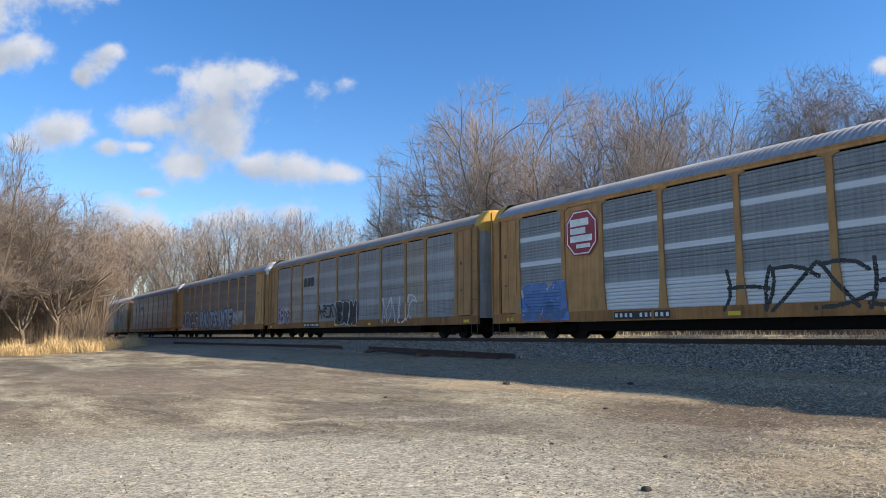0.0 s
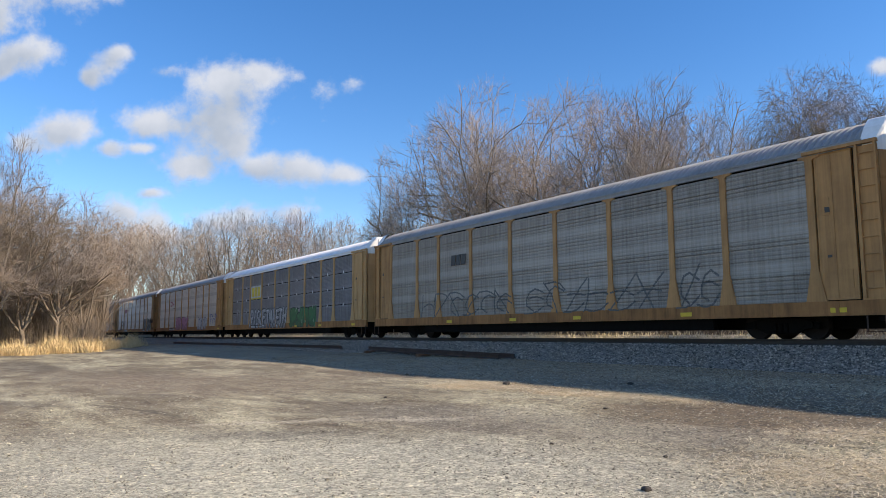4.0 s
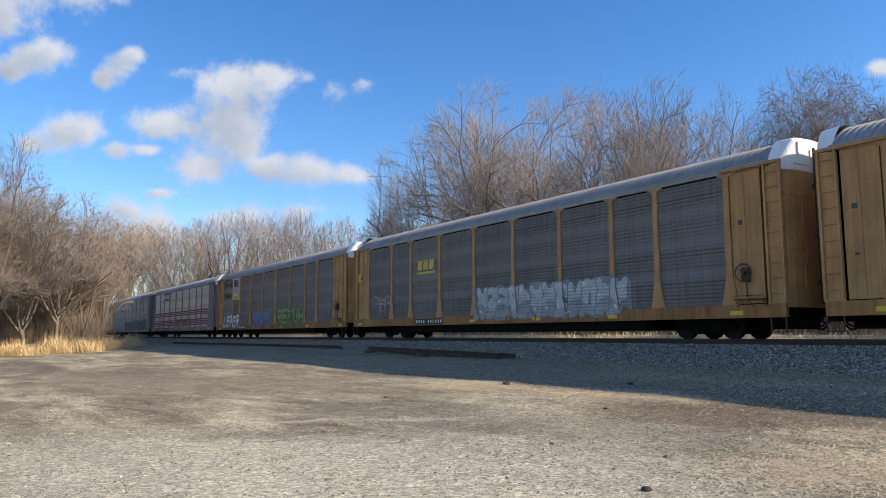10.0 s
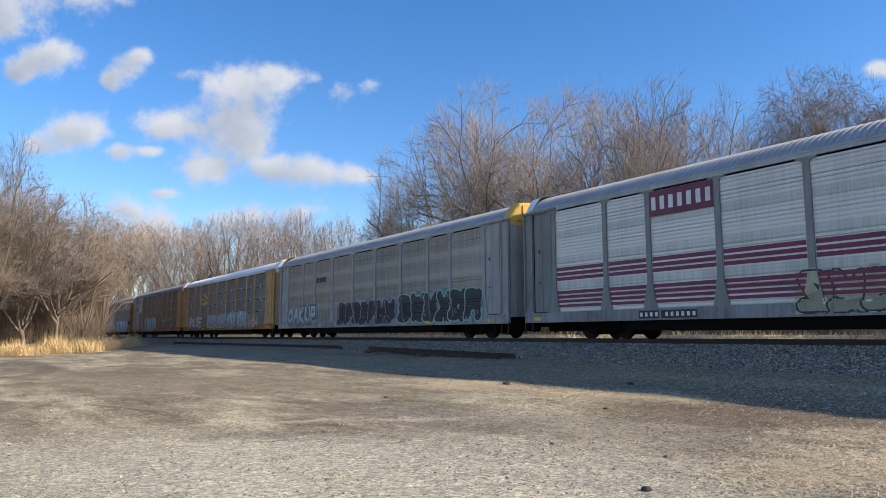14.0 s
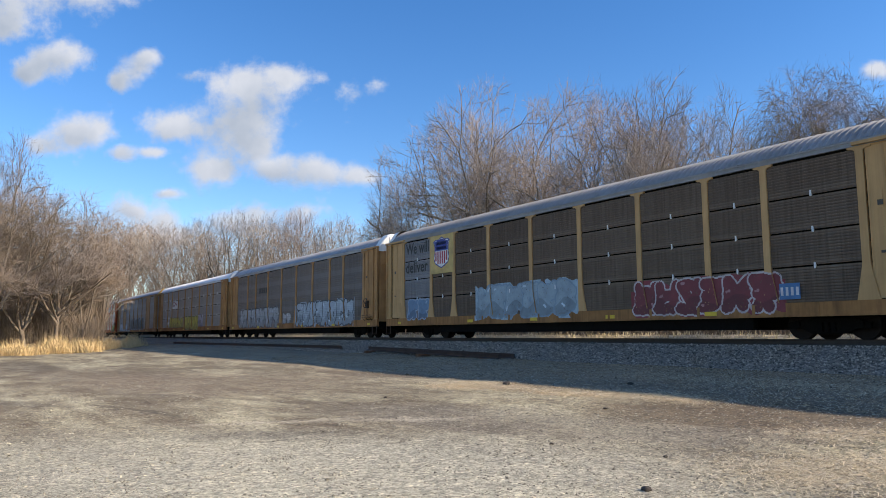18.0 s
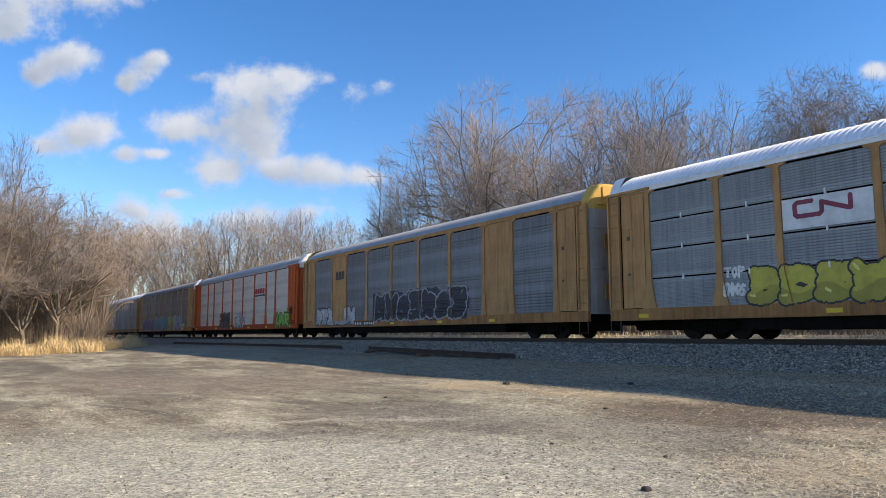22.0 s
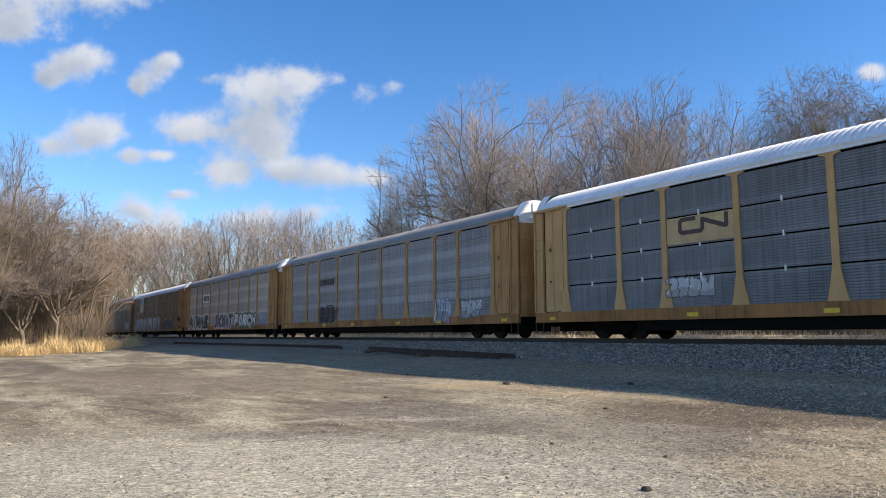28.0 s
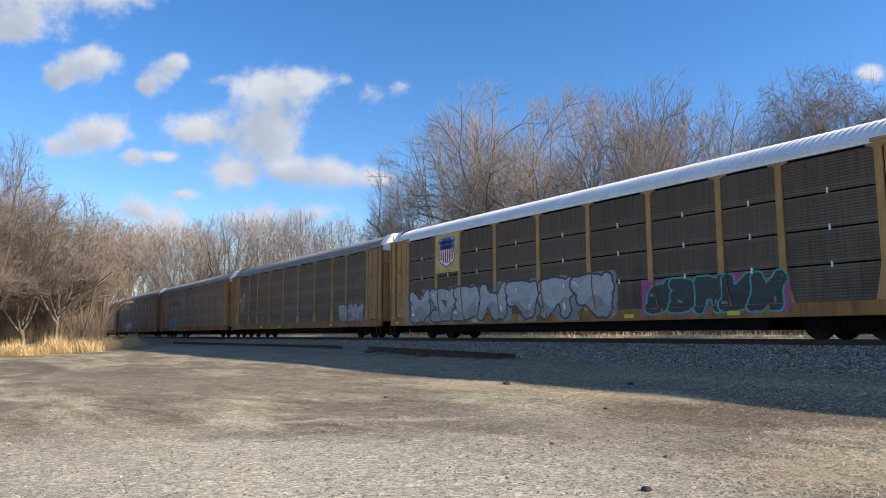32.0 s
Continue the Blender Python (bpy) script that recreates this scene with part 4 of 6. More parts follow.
def autorack(label, paint, panel, roof, cap, seams=False, plain=(), plain_panel=None, flush=False, flare=0.19, yellow=True, seed=0):
    rng = random.Random(seed)
    car = new("autorack_car")
    tagged(car, label, "freight car", "cars of the train")
    car["seams"], car["flare"] = int(seams), flare
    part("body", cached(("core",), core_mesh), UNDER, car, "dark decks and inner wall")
    part("roof", cached(("roof",), roof_mesh), roof, car, "arched ribbed metal roof")
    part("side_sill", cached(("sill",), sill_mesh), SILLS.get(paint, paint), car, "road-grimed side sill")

    def rail():
        bm = bmesh.new()
        box(bm, -13.5, 13.5, NEAR - 0.01, NEAR + 0.09, TOP, EAVE - 0.02)
        box(bm, -13.5, 13.5, NEAR - 0.035, NEAR + 0.06, EAVE - 0.02, EAVE + 0.03)
        return bm
    part("top_rail", cached(("top_rail",), rail), paint if flush else roof, car)
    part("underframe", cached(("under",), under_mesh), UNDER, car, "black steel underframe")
    for k, (a, b) in enumerate(zip(BAYS, BAYS[1:])):
        w = round(a - b, 2)
        if k in plain and plain_panel is not None and plain_panel is paint:
            def sheet(w=w):
                bm = bmesh.new()
                box(bm, 0, w, -0.006, 0.03, 0, TOP - SILL1 - 0.01)
                box(bm, w * 0.48, w * 0.5, -0.012, -0.006, 0, TOP - SILL1 - 0.01)
                return bm
            part("side_panel", cached(("sheet", w), sheet), paint, car, "plain painted steel sheet", pose(b, NEAR + 0.03, SILL1))
        else:
            part("side_panel", cached(("panel", w, seams), lambda w=w: corrugated(w, seams)), plain_panel if k in plain else panel, car, "", pose(b, NEAR + 0.03, SILL1))
            if seams:
                def tabs(w=w):
                    bm = bmesh.new()
                    for q in (1, 2, 3):
                        z = (TOP - SILL1 - 0.02) * q / 4
                        for x in (0.06, w / 2, w - 0.06):
                            box(bm, x - 0.025, x + 0.025, -0.012, 0.04, z - 0.09, z + 0.08)
                    return bm
                part("clips", cached(("tabs", w), tabs), WHITE_CAP, car, "pale fixing clips", pose(b, NEAR + 0.03, SILL1))
    for x in BAYS:
        part("post", cached(("post", flare), lambda: post_mesh(flare)), paint, car, "", pose(x, NEAR, SILL1))
    for s in (1, -1):
        turn = pose(0, 0, 0) if s > 0 else pose(0, 0, 0, 0, 0, 180)
        base = pose(s * 13.45, 0, 0) @ turn
        part("end_hood", cached(("cap",), cap_mesh), cap, car, "painted hood over the end", base)
        part("end_door", cached(("end",), end_mesh), PALE_GREY if cap is YELLOW_CAP else paint, car, "bowed end door", base)
        x0 = 12.2 if s > 0 else -13.22
        wide = pose(x0, NEAR + 0.01, SILL1 + 0.03) @ Matrix.Diagonal((1.02, 1, 1.02, 1))
        part("end_panel", cached(("end_panel",), end_panel_mesh), paint, car, "plain steel bay with stencils", wide)
        part("stiffener", cached(("stiff",), lambda: cover_mesh(0.40, 0.45, 0.07, 3.92)), paint, car, "", wide)
        part("access_cover", cached(("cover1",), lambda: cover_mesh(0.13, 0.34, 2.3, 2.78)), paint, car, "", wide)
        part("access_cover", cached(("cover2",), lambda: cover_mesh(0.58, 0.86, 0.3, 0.8)), paint, car, "", wide)
        lx = 13.38 if s > 0 else -13.82
        part("corner_plate", cached(("corner",), lambda: cover_mesh(-0.09, 0.52, 0.0, TOP - SILL1 - 0.02)), paint, car, "", pose(lx, NEAR - 0.002, SILL1))
        part("ladder", cached(("ladder",), ladder_mesh), paint, car, "", pose(lx, NEAR - 0.0, SILL1 + 0.05))
        bars(car, "stencil", x0 + 0.16, x0 + 0.44, 3.42, 3.7, None, (0.05, 0.04, 0.03), 1, "small dark stencil", y=NEAR + 0.002)
        bars(car, "stencil", x0 + 0.18, x0 + 0.42, 2.2, 2.34, None, (0.05, 0.04, 0.03), 1, "small dark stencil", y=NEAR + 0.002)
        if not flush:
            def guide():
                bm = bmesh.new()
                box(bm, 0, 2.02, -0.09, 0.03, 0, 0.09)
                return bm
            part("door_track", cached(("guide",), guide), paint, car, "", pose(11.9 if s > 0 else -13.92, NEAR, TOP + 0.02))
        for z in (1.5, 3.4):
            part("hatch", cached(("hatch", z), lambda z=z: hatch_mesh(z)), paint, car, "", base)
        part("locking_rod", cached(("rod",), lock_rod_mesh), GEAR, car, "dark door locking rod", base)
        part("step", cached(("step",), step_mesh), GEAR, car, "", pose(lx, NEAR, SILL0))
        part("air_hose", cached(("hose",), hose_mesh), UNDER, car, "black air hose", pose(s * (HALF - 0.05), 0.0, 0) @ turn)
        if s > 0 and seed in (6, 7, 8, 13, 16, 21):
            part("brake_wheel", cached(("brake",), brake_mesh), GEAR, car, "rusty hand-brake wheel", pose(x0 + 0.42, NEAR, 2.0))
            part("platform", cached(("platform",), platform_mesh), GEAR, car, "narrow brake platform", pose(x0 + 0.1, NEAR, SILL1 + 0.14))
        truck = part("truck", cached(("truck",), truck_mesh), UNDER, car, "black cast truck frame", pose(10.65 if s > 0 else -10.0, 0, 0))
        for dx in (-0.89, 0.89):
            w = part("wheelset", cached(("wheelset",), wheelset_mesh), WHEEL, truck, "steel wheels on an axle", pose(dx, 0, WHEEL_R))
            WHEELS.append((w, car, dx))
        part("coupler", cached(("coupler",), coupler_mesh), UNDER, car, "coupler with hanging hose", pose(s * (HALF - 0.2), 0, 0) @ turn)
    if yellow:
        for x in (12.6, 7.6, 3.1, -1.6, -5.9, -12.6):
            def mark():
                bm = bmesh.new()
                box(bm, -0.22, 0.22, NEAR - 0.036, NEAR - 0.031, SILL0 + 0.09, SILL0 + 0.22)
                return bm
            if rng.random() < 0.75:
                part("reflector", cached(("mark",), mark), spray(0.62, 0.42, 0.02), car, "yellow reflector strip", pose(x + rng.uniform(-0.5, 0.5), 0, 0))
    return car


def number_plate(car, x0=-6.6, x1=-4.1):
    bars(car, "marking", x0, x1, 0.70, 0.97, (0.012, 0.012, 0.012), (0.6, 0.6, 0.58), 11, "black panel with white bars", 4)


def stripes(car):
    """Maroon bands across every screen."""
    for a, b in zip(BAYS, BAYS[1:]):
        bm = bmesh.new()
        for z, h in ((2.28, 0.13), (2.47, 0.13), (2.66, 0.14), (1.22, 0.11), (1.40, 0.11), (1.57, 0.11), (1.74, 0.13)):
            extrude_xz(bm, rect(b + 0.14, a - 0.14, z, z + h), NEAR + 0.02, NEAR + 0.027)
        bmesh.ops.recalc_face_normals(bm, faces=bm.faces[:])
        part("stripe", bm, spray(0.16, 0.012, 0.05), car, "maroon stripes")


def rear_text(car):
    """The slogan on the last screens, a part for each line."""
    for word, x1, z in (("We will", -9.5, 4.42), ("deliver", -9.6, 3.42)):
        bm = bmesh.new()
        letter_faces(bm, word, -11.8, x1, z, z + 0.6, NEAR + 0.02, 0, 0.012)
        part("slogan", bm, spray(0.015, 0.015, 0.015), car, "black painted slogan: " + word)


PINK = (0.5, 0.2, 0.35)
PALE, GREYW, NAVY = (0.55, 0.57, 0.6), (0.42, 0.43, 0.44), (0.02, 0.025, 0.06)
CARS = []


def build_train():
    g = graffiti
    # lead car, long gone past the lot
    c = autorack("tan autorack car with grey screens at the front", TAN, STEEL, ROOF_GREY, WHITE_CAP, seed=90)
    CARS.append(c)
    c = autorack("tan autorack car with banded screens, red octagon and black graffiti", TAN, BANDED, ROOF_BLUE, YELLOW_CAP, plain=(1, 7), plain_panel=TAN, flush=True, flare=0.1, seed=0)
    emblem_octagon(c, -9.02, -7.35, 3.18, 4.95)
    g(c, -11.88, -8.98, 0.68, 2.25, (0.08, 0.2, 0.45), (0.05, 0.15, 0.4), 4, 0.2, (0.08, 0.2, 0.45), 11, "blue graffiti block")
    g(c, -1.98, 8.12, 0.8, 2.2, INK, INK, 7, 0.085, None, 12, "black scrawled graffiti", thin=True)
    number_plate(c)
    CARS.append(c)
    c = autorack("tan autorack car with dark streaked screens and pale graffiti", TAN_DULL, GREY_PLAID, ROOF_GREY, YELLOW_CAP, plain=(1, 7), plain_panel=SILVER_DULL, flush=True, flare=0.05, seed=1)
    emblem_bars(c, -6.9, -5.1, 3.5, 4.1, INK, 3)
    g(c, -4.22, -1.82, 1.2, 2.15, INK, INK, 4, 0.1, None, 21, "black graffiti letters", thin=True)
    g(c, -1.62, 1.58, 0.68, 2.3, INK, (0.5, 0.5, 0.55), 3, 0.2, INK, 22, "black graffiti with pale outline")
    g(c, 4.58, 8.38, 0.8, 2.3, (0.25, 0.2, 0.3), PALE, 4, 0.06, None, 23, "pale purple graffiti outline", thin=True)
    g(c, -11.9, -9.5, 0.95, 2.1, (0.5, 0.47, 0.54), (0.5, 0.47, 0.54), 4, 0.06, (0.12, 0.085, 0.13), 24, "pale graffiti outline on a dark violet ground", thin=True)
    number_plate(c)
    CARS.append(c)
    c = autorack("tan autorack car with dark screens and long blue and red graffiti", MUSTARD, DARK, ROOF_GREY, WHITE_CAP, seed=2)
    g(c, -12, -6.1, 0.72, 2.6, (0.02, 0.03, 0.08), (0.55, 0.62, 0.68), 5, 0.2, (0.3, 0.02, 0.04), 31, "red and navy graffiti with white outline", word="AROBS")
    g(c, -5, 5.6, 0.7, 2.6, (0.2, 0.32, 0.45), NAVY, 9, 0.2, (0.16, 0.2, 0.24), 32, "blue-grey graffiti letters with dark outline", word="RALTSANTE")
    g(c, 5.7, 8.6, 1.1, 2.3, GREYW, (0.2, 0.2, 0.2), 3, 0.16, None, 33, "grey graffiti letters")
    number_plate(c, -8.0, -5.7)
    CARS.append(c)
    c = autorack("tan autorack car with dull silver screens and thin black scrawls", TAN, SILVER_DULL, ROOF_GREY, WHITE_CAP, seed=3)
    emblem_bars(c, -6.1, -4.8, 3.5, 4.0, INK, 3)
    for k, (a, b) in enumerate(((-8.8, -1.3), (-0.5, 6.7), (7.4, 9.0))):
        g(c, a, b, 1.0, 2.2 + 0.1 * k, INK, (0.1, 0.1, 0.1), max(2, int((b - a) / 1.1)), 0.04, None, 41 + k, "thin black scrawled graffiti", thin=True)
    CARS.append(c)
    c = autorack("tan autorack car with seamed grey screens, white roof and green graffiti", MUSTARD, STEEL, ROOF_WHITE, WHITE_CAP, seams=True, seed=4)
    emblem_bars(c, -6.85, -4.75, 3.3, 4.05, (0.6, 0.45, 0.03), 3, GREYW, (0.6, 0.45, 0.03))
    g(c, -7.1, 0.95, 0.65, 2.25, (0.34, 0.34, 0.35), INK, 9, 0.17, (0.2, 0.2, 0.2), 51, "grey graffiti letters with black outline", word="RISKETMAETH")
    g(c, 1.75, 6.45, 0.68, 2.15, (0.03, 0.16, 0.05), (0.01, 0.02, 0.01), 4, 0.3, (0.03, 0.17, 0.06), 52, "dark green bubble graffiti")
    g(c, -11.95, -7.65, 1.1, 2.4, (0.2, 0.2, 0.22), (0.3, 0.3, 0.32), 4, 0.05, None, 53, "faded graffiti", thin=True)
    number_plate(c)
    CARS.append(c)
    c = autorack("tan autorack car with bright silver screens, red emblem and pink graffiti", TAN, SILVER, ROOF_BLUE, WHITE_CAP, seed=5)
    emblem_worm(c, -6.55, -4.9, 3.45, 4.0, (0.3, 0.015, 0.07))
    bars(c, "marking", -5.6, -4.5, 3.1, 3.25, None, INK, 7, "dark painted web address in bars", 3, NEAR + 0.02)
    g(c, -4.0, 1.55, 0.64, 2.2, PINK, (0.06, 0.03, 0.1), 5, 0.2, None, 61, "pink graffiti letters with dark outline")
    g(c, 5.35, 8.8, 0.62, 1.95, (0.5, 0.5, 0.54), (0.05, 0.05, 0.12), 4, 0.17, None, 62, "white graffiti letters with dark outline")
    g(c, 9.9, 12.3, 1.1, 2.2, (0.08, 0.1, 0.3), (0.08, 0.1, 0.3), 3, 0.05, None, 63, "thin blue graffiti outline", thin=True)
    number_plate(c)
    CARS.append(c)
    c = autorack("tan autorack car with bright silver screens and black bubble graffiti", TAN, SILVER, ROOF_GREY, WHITE_CAP, seed=6)
    emblem_bars(c, -6.7, -4.9, 3.4, 3.95, (0.25, 0.01, 0.04), 3)
    g(c, -10.1, -6.4, 0.95, 2.4, INK, INK, 5, 0.07, None, 71, "black spiky graffiti", slant=0.28, thin=True, word="DEMY")
    g(c, 7.05, 8.55, 0.65, 2.35, INK, (0.5, 0.5, 0.5), 2, 0.2, INK, 72, "black graffiti with white outline")
    g(c, 9.4, 11.9, 0.7, 2.35, INK, (0.5, 0.52, 0.52), 3, 0.24, (0.04, 0.22, 0.12), 73, "black bubble graffiti with white outline and green edge")
    number_plate(c)
    CARS.append(c)
    c = autorack("tan autorack car with sooty dark screens and white scrawled graffiti", TAN, DARK, ROOF_GREY, WHITE_CAP, seed=7)
    emblem_bars(c, -6.55, -4.9, 3.5, 4.0, (0.5, 0.36, 0.03), 3, None, (0.5, 0.36, 0.03))
    g(c, -1.4, 8, 0.8, 2.3, (0.5, 0.5, 0.5), (0.18, 0.18, 0.18), 12, 0.09, (0.22, 0.22, 0.22), 81, "white scrawled graffiti")
    g(c, -11.4, -9.3, 1.3, 2.4, (0.4, 0.28, 0.3), (0.4, 0.28, 0.3), 3, 0.06, None, 82, "pinkish graffiti outline", thin=True)
    number_plate(c)
    bars(c, "sign", -13.3, -12.8, 3.3, 3.75, (0.62, 0.42, 0.02), INK, 3, "yellow warning sign")
    CARS.append(c)
    c = autorack("tan autorack car with dark screens, striped shield and a black slogan", TAN, DARK, ROOF_GREY, WHITE_CAP, plain=(8,), plain_panel=STEEL, seed=8)
    emblem_shield(c, -8.93, -7.53, 3.48, 5.08, (-9.25, -7.2, 3.2, 5.14))
    rear_text(c)
    g(c, -11.85, -7.3, 0.72, 2.0, (0.6, 0.6, 0.62), NAVY, 5, 0.2, None, 91, "white block graffiti with navy outline", word="LEPER")
    g(c, -3.8, 0.1, 0.85, 2.05, (0.1, 0.25, 0.42), (0.3, 0.06, 0.08), 5, 0.15, (0.16, 0.12, 0.16), 92, "blue and red graffiti")
    g(c, 1.86, 6.95, 0.75, 2.2, (0.16, 0.24, 0.06), (0.06, 0.1, 0.03), 6, 0.13, None, 93, "olive green graffiti", word="REFUH")
    number_plate(c, -7.6, -5.6)
    CARS.append(c)
    c = autorack("grey autorack car with silver screens and maroon stripes", GREY_PAINT, SILVER, ROOF_BLUE, WHITE_CAP, seed=9)
    stripes(c)
    bars(c, "sign", -7.08, -4.52, 4.2, 5.08, (0.13, 0.012, 0.045), (0.6, 0.58, 0.58), 7, "maroon sign with pale bars", y=DECAL)
    g(c, -2, 5.4, 0.62, 1.95, (0.46, 0.42, 0.28), INK, 8, 0.18, (0.4, 0.36, 0.25), 101, "cream graffiti letters with black outline")
    number_plate(c, -7.7, -5.3)
    CARS.append(c)
    c = autorack("pale grey autorack car with silver screens and black and teal graffiti", PALE_GREY, SILVER_DULL, ROOF_BLUE, YELLOW_CAP, seed=10)
    emblem_bars(c, -7.0, -5.4, 3.65, 3.98, INK, 3)
    g(c, -12.1, -6.9, 0.8, 2.2, (0.36, 0.44, 0.46), (0.08, 0.1, 0.1), 6, 0.14, None, 111, "pale graffiti letters", word="OAKUP")
    g(c, -3.6, 3.9, 0.7, 2.2, INK, (0.3, 0.28, 0.34), 7, 0.18, (0.14, 0.1, 0.22), 112, "black graffiti letters on purple")
    g(c, 4.1, 12, 0.65, 2.4, INK, (0.3, 0.42, 0.40), 6, 0.22, (0.04, 0.22, 0.2), 113, "black graffiti letters on teal")
    CARS.append(c)
    c = autorack("tan autorack car with seamed grey screens and pale blue graffiti", MUSTARD, STEEL, ROOF_WHITE, WHITE_CAP, seams=True, seed=11)
    emblem_worm(c, -6.65, -4.75, 3.4, 3.95, INK, (0.45, 0.32, 0.13))
    g(c, -11.4, -6.6, 0.78, 2.1, (0.5, 0.5, 0.54), (0.06, 0.04, 0.08), 5, 0.23, (0.3, 0.14, 0.26), 121, "white bubble graffiti with pink edge", word="ROUSE")
    g(c, -4.4, 1.7, 0.85, 2.1, (0.28, 0.36, 0.44), (0.4, 0.45, 0.5), 6, 0.1, (0.2, 0.24, 0.12), 122, "pale blue and green graffiti")
    g(c, 1.7, 7.6, 0.8, 2.3, (0.36, 0.46, 0.48), (0.05, 0.1, 0.1), 6, 0.17, (0.22, 0.3, 0.32), 123, "grey-teal graffiti letters")
    g(c, 7.7, 10.2, 0.85, 1.85, (0.5, 0.5, 0.52), (0.5, 0.5, 0.52), 5, 0.04, None, 124, "thin white script", thin=True)
    CARS.append(c)
    c = autorack("yellow autorack car with brown screens, striped shield and red graffiti", MUSTARD, BROWN, ROOF_GREY, WHITE_CAP, seams=True, plain=(8,), plain_panel=STEEL, seed=12)
    emblem_shield(c, -8.93, -7.53, 3.5, 5.0, (-9.25, -7.2, 3.2, 5.14))
    rear_text(c)
    g(c, -5.4, 1.3, 0.82, 2.4, (0.3, 0.4, 0.46), (0.2, 0.3, 0.38), 6, 0.22, (0.28, 0.38, 0.44), 131, "light blue bubble graffiti")
    g(c, 4, 9.7, 0.74, 2.0, (0.2, 0.02, 0.03), (0.5, 0.42, 0.42), 6, 0.18, (0.2, 0.02, 0.03), 132, "dark red graffiti with white outline")
    g(c, -11.7, -9.4, 0.9, 2.05, (0.14, 0.26, 0.4), (0.3, 0.4, 0.5), 2, 0.16, None, 133, "blue graffiti letters")
    bars(c, "sign", 9.6, 10.22, 1.14, 1.6, (0.04, 0.14, 0.3), (0.5, 0.5, 0.5), 4, "small blue sign")
    CARS.append(c)
    c = autorack("tan autorack car with sooty screens and long white-blue graffiti", TAN, DARK, ROOF_BLUE, WHITE_CAP, seed=13)
    g(c, -11.3, -1.9, 0.72, 2.35, (0.42, 0.43, 0.45), (0.05, 0.05, 0.06), 9, 0.16, (0.2, 0.18, 0.18), 141, "grey-white graffiti letters")
    g(c, -1.15, 0.55, 0.96, 1.8, (0.5, 0.5, 0.5), (0.06, 0.06, 0.06), 2, 0.11, None, 142, "small white graffiti")
    g(c, 1.5, 10.8, 0.66, 2.45, (0.46, 0.54, 0.6), (0.04, 0.05, 0.06), 8, 0.23, (0.3, 0.34, 0.38), 143, "pale blue bubble graffiti with black outline")
    emblem_bars(c, -6.45, -4.45, 3.5, 3.9, (0.03, 0.03, 0.03), 4)
    CARS.append(c)
    c = autorack("tan autorack car with seamed silver screens, white roof and yellow graffiti", TAN, SEAMED, ROOF_WHITE, WHITE_CAP, seams=True, seed=14)
    emblem_worm(c, -6.75, -5.05, 3.42, 3.95, (0.2, 0.02, 0.05), (0.6, 0.6, 0.6))
    g(c, -8.4, -2.0, 0.95, 2.2, (0.56, 0.47, 0.05), INK, 6, 0.17, None, 151, "yellow graffiti letters with black outline")
    g(c, -1.4, 4.2, 0.7, 2.2, (0.54, 0.46, 0.06), INK, 5, 0.22, (0.3, 0.26, 0.05), 152, "yellow bubble graffiti with black outline")
    g(c, -9.1, -8.4, 1.85, 2.25, WHITE, WHITE, 3, 0.05, None, 154, "small white graffiti word", word="TOP", thin=True)
    g(c, -9.12, -8.4, 1.3, 1.75, WHITE, WHITE, 4, 0.05, None, 155, "small white graffiti word", word="DOGS", thin=True)
    g(c, 4.2, 6.0, 1.0, 2.3, (0.42, 0.4, 0.5), (0.08, 0.06, 0.14), 2, 0.16, None, 153, "pale violet graffiti")
    CARS.append(c)
    c = autorack("old tan autorack car with dull grey screens and blue-black graffiti", TAN, STEEL, ROOF_BLUE, YELLOW_CAP, plain=(1, 7), plain_panel=TAN, flush=True, flare=0.1, seed=15)
    emblem_bars(c, -8.75, -7.5, 3.65, 4.15, INK, 3)
    g(c, -11.9, -5.8, 0.72, 1.95, (0.55, 0.55, 0.57), INK, 6, 0.18, (0.1, 0.1, 0.1), 161, "white graffiti letters with black outline")
    g(c, -3.6, 6, 0.88, 2.55, (0.02, 0.022, 0.035), (0.3, 0.3, 0.34), 7, 0.25, (0.02, 0.022, 0.04), 162, "blue-black bubble graffiti with grey outline")
    number_plate(c, -5.8, -3.3)
    CARS.append(c)
    c = autorack("orange autorack car with bright silver screens and green graffiti", ORANGE, SILVER, ROOF_BLUE, WHITE_CAP, seed=16)
    emblem_bars(c, 4.55, 6.85, 3.5, 3.9, (0.35, 0.02, 0.03), 4, None, INK)
    g(c, -5.2, -2.1, 0.68, 2.2, INK, (0.12, 0.12, 0.13), 3, 0.24, (0.03, 0.03, 0.03), 171, "black bubble graffiti")
    g(c, -0.8, 2, 0.75, 2.1, (0.5, 0.5, 0.52), (0.12, 0.12, 0.13), 4, 0.14, None, 172, "white graffiti letters", word="COLO")
    g(c, 9.5, 12.2, 0.66, 1.9, (0.14, 0.42, 0.03), (0.01, 0.04, 0.01), 3, 0.22, (0.12, 0.36, 0.03), 173, "bright green bubble graffiti", word="UNR")
    CARS.append(c)
    c = autorack("yellow autorack car with dark screens and many-coloured graffiti", MUSTARD, DARK, ROOF_GREY, WHITE_CAP, seed=17)
    g(c, -11.4, -4.7, 0.75, 2.2, (0.12, 0.06, 0.24), (0.3, 0.2, 0.4), 7, 0.09, None, 181, "purple graffiti letters")
    g(c, -4.5, 2.5, 0.68, 2.5, (0.06, 0.3, 0.36), (0.35, 0.16, 0.2), 5, 0.22, (0.2, 0.22, 0.24), 182, "teal graffiti letters with pink")
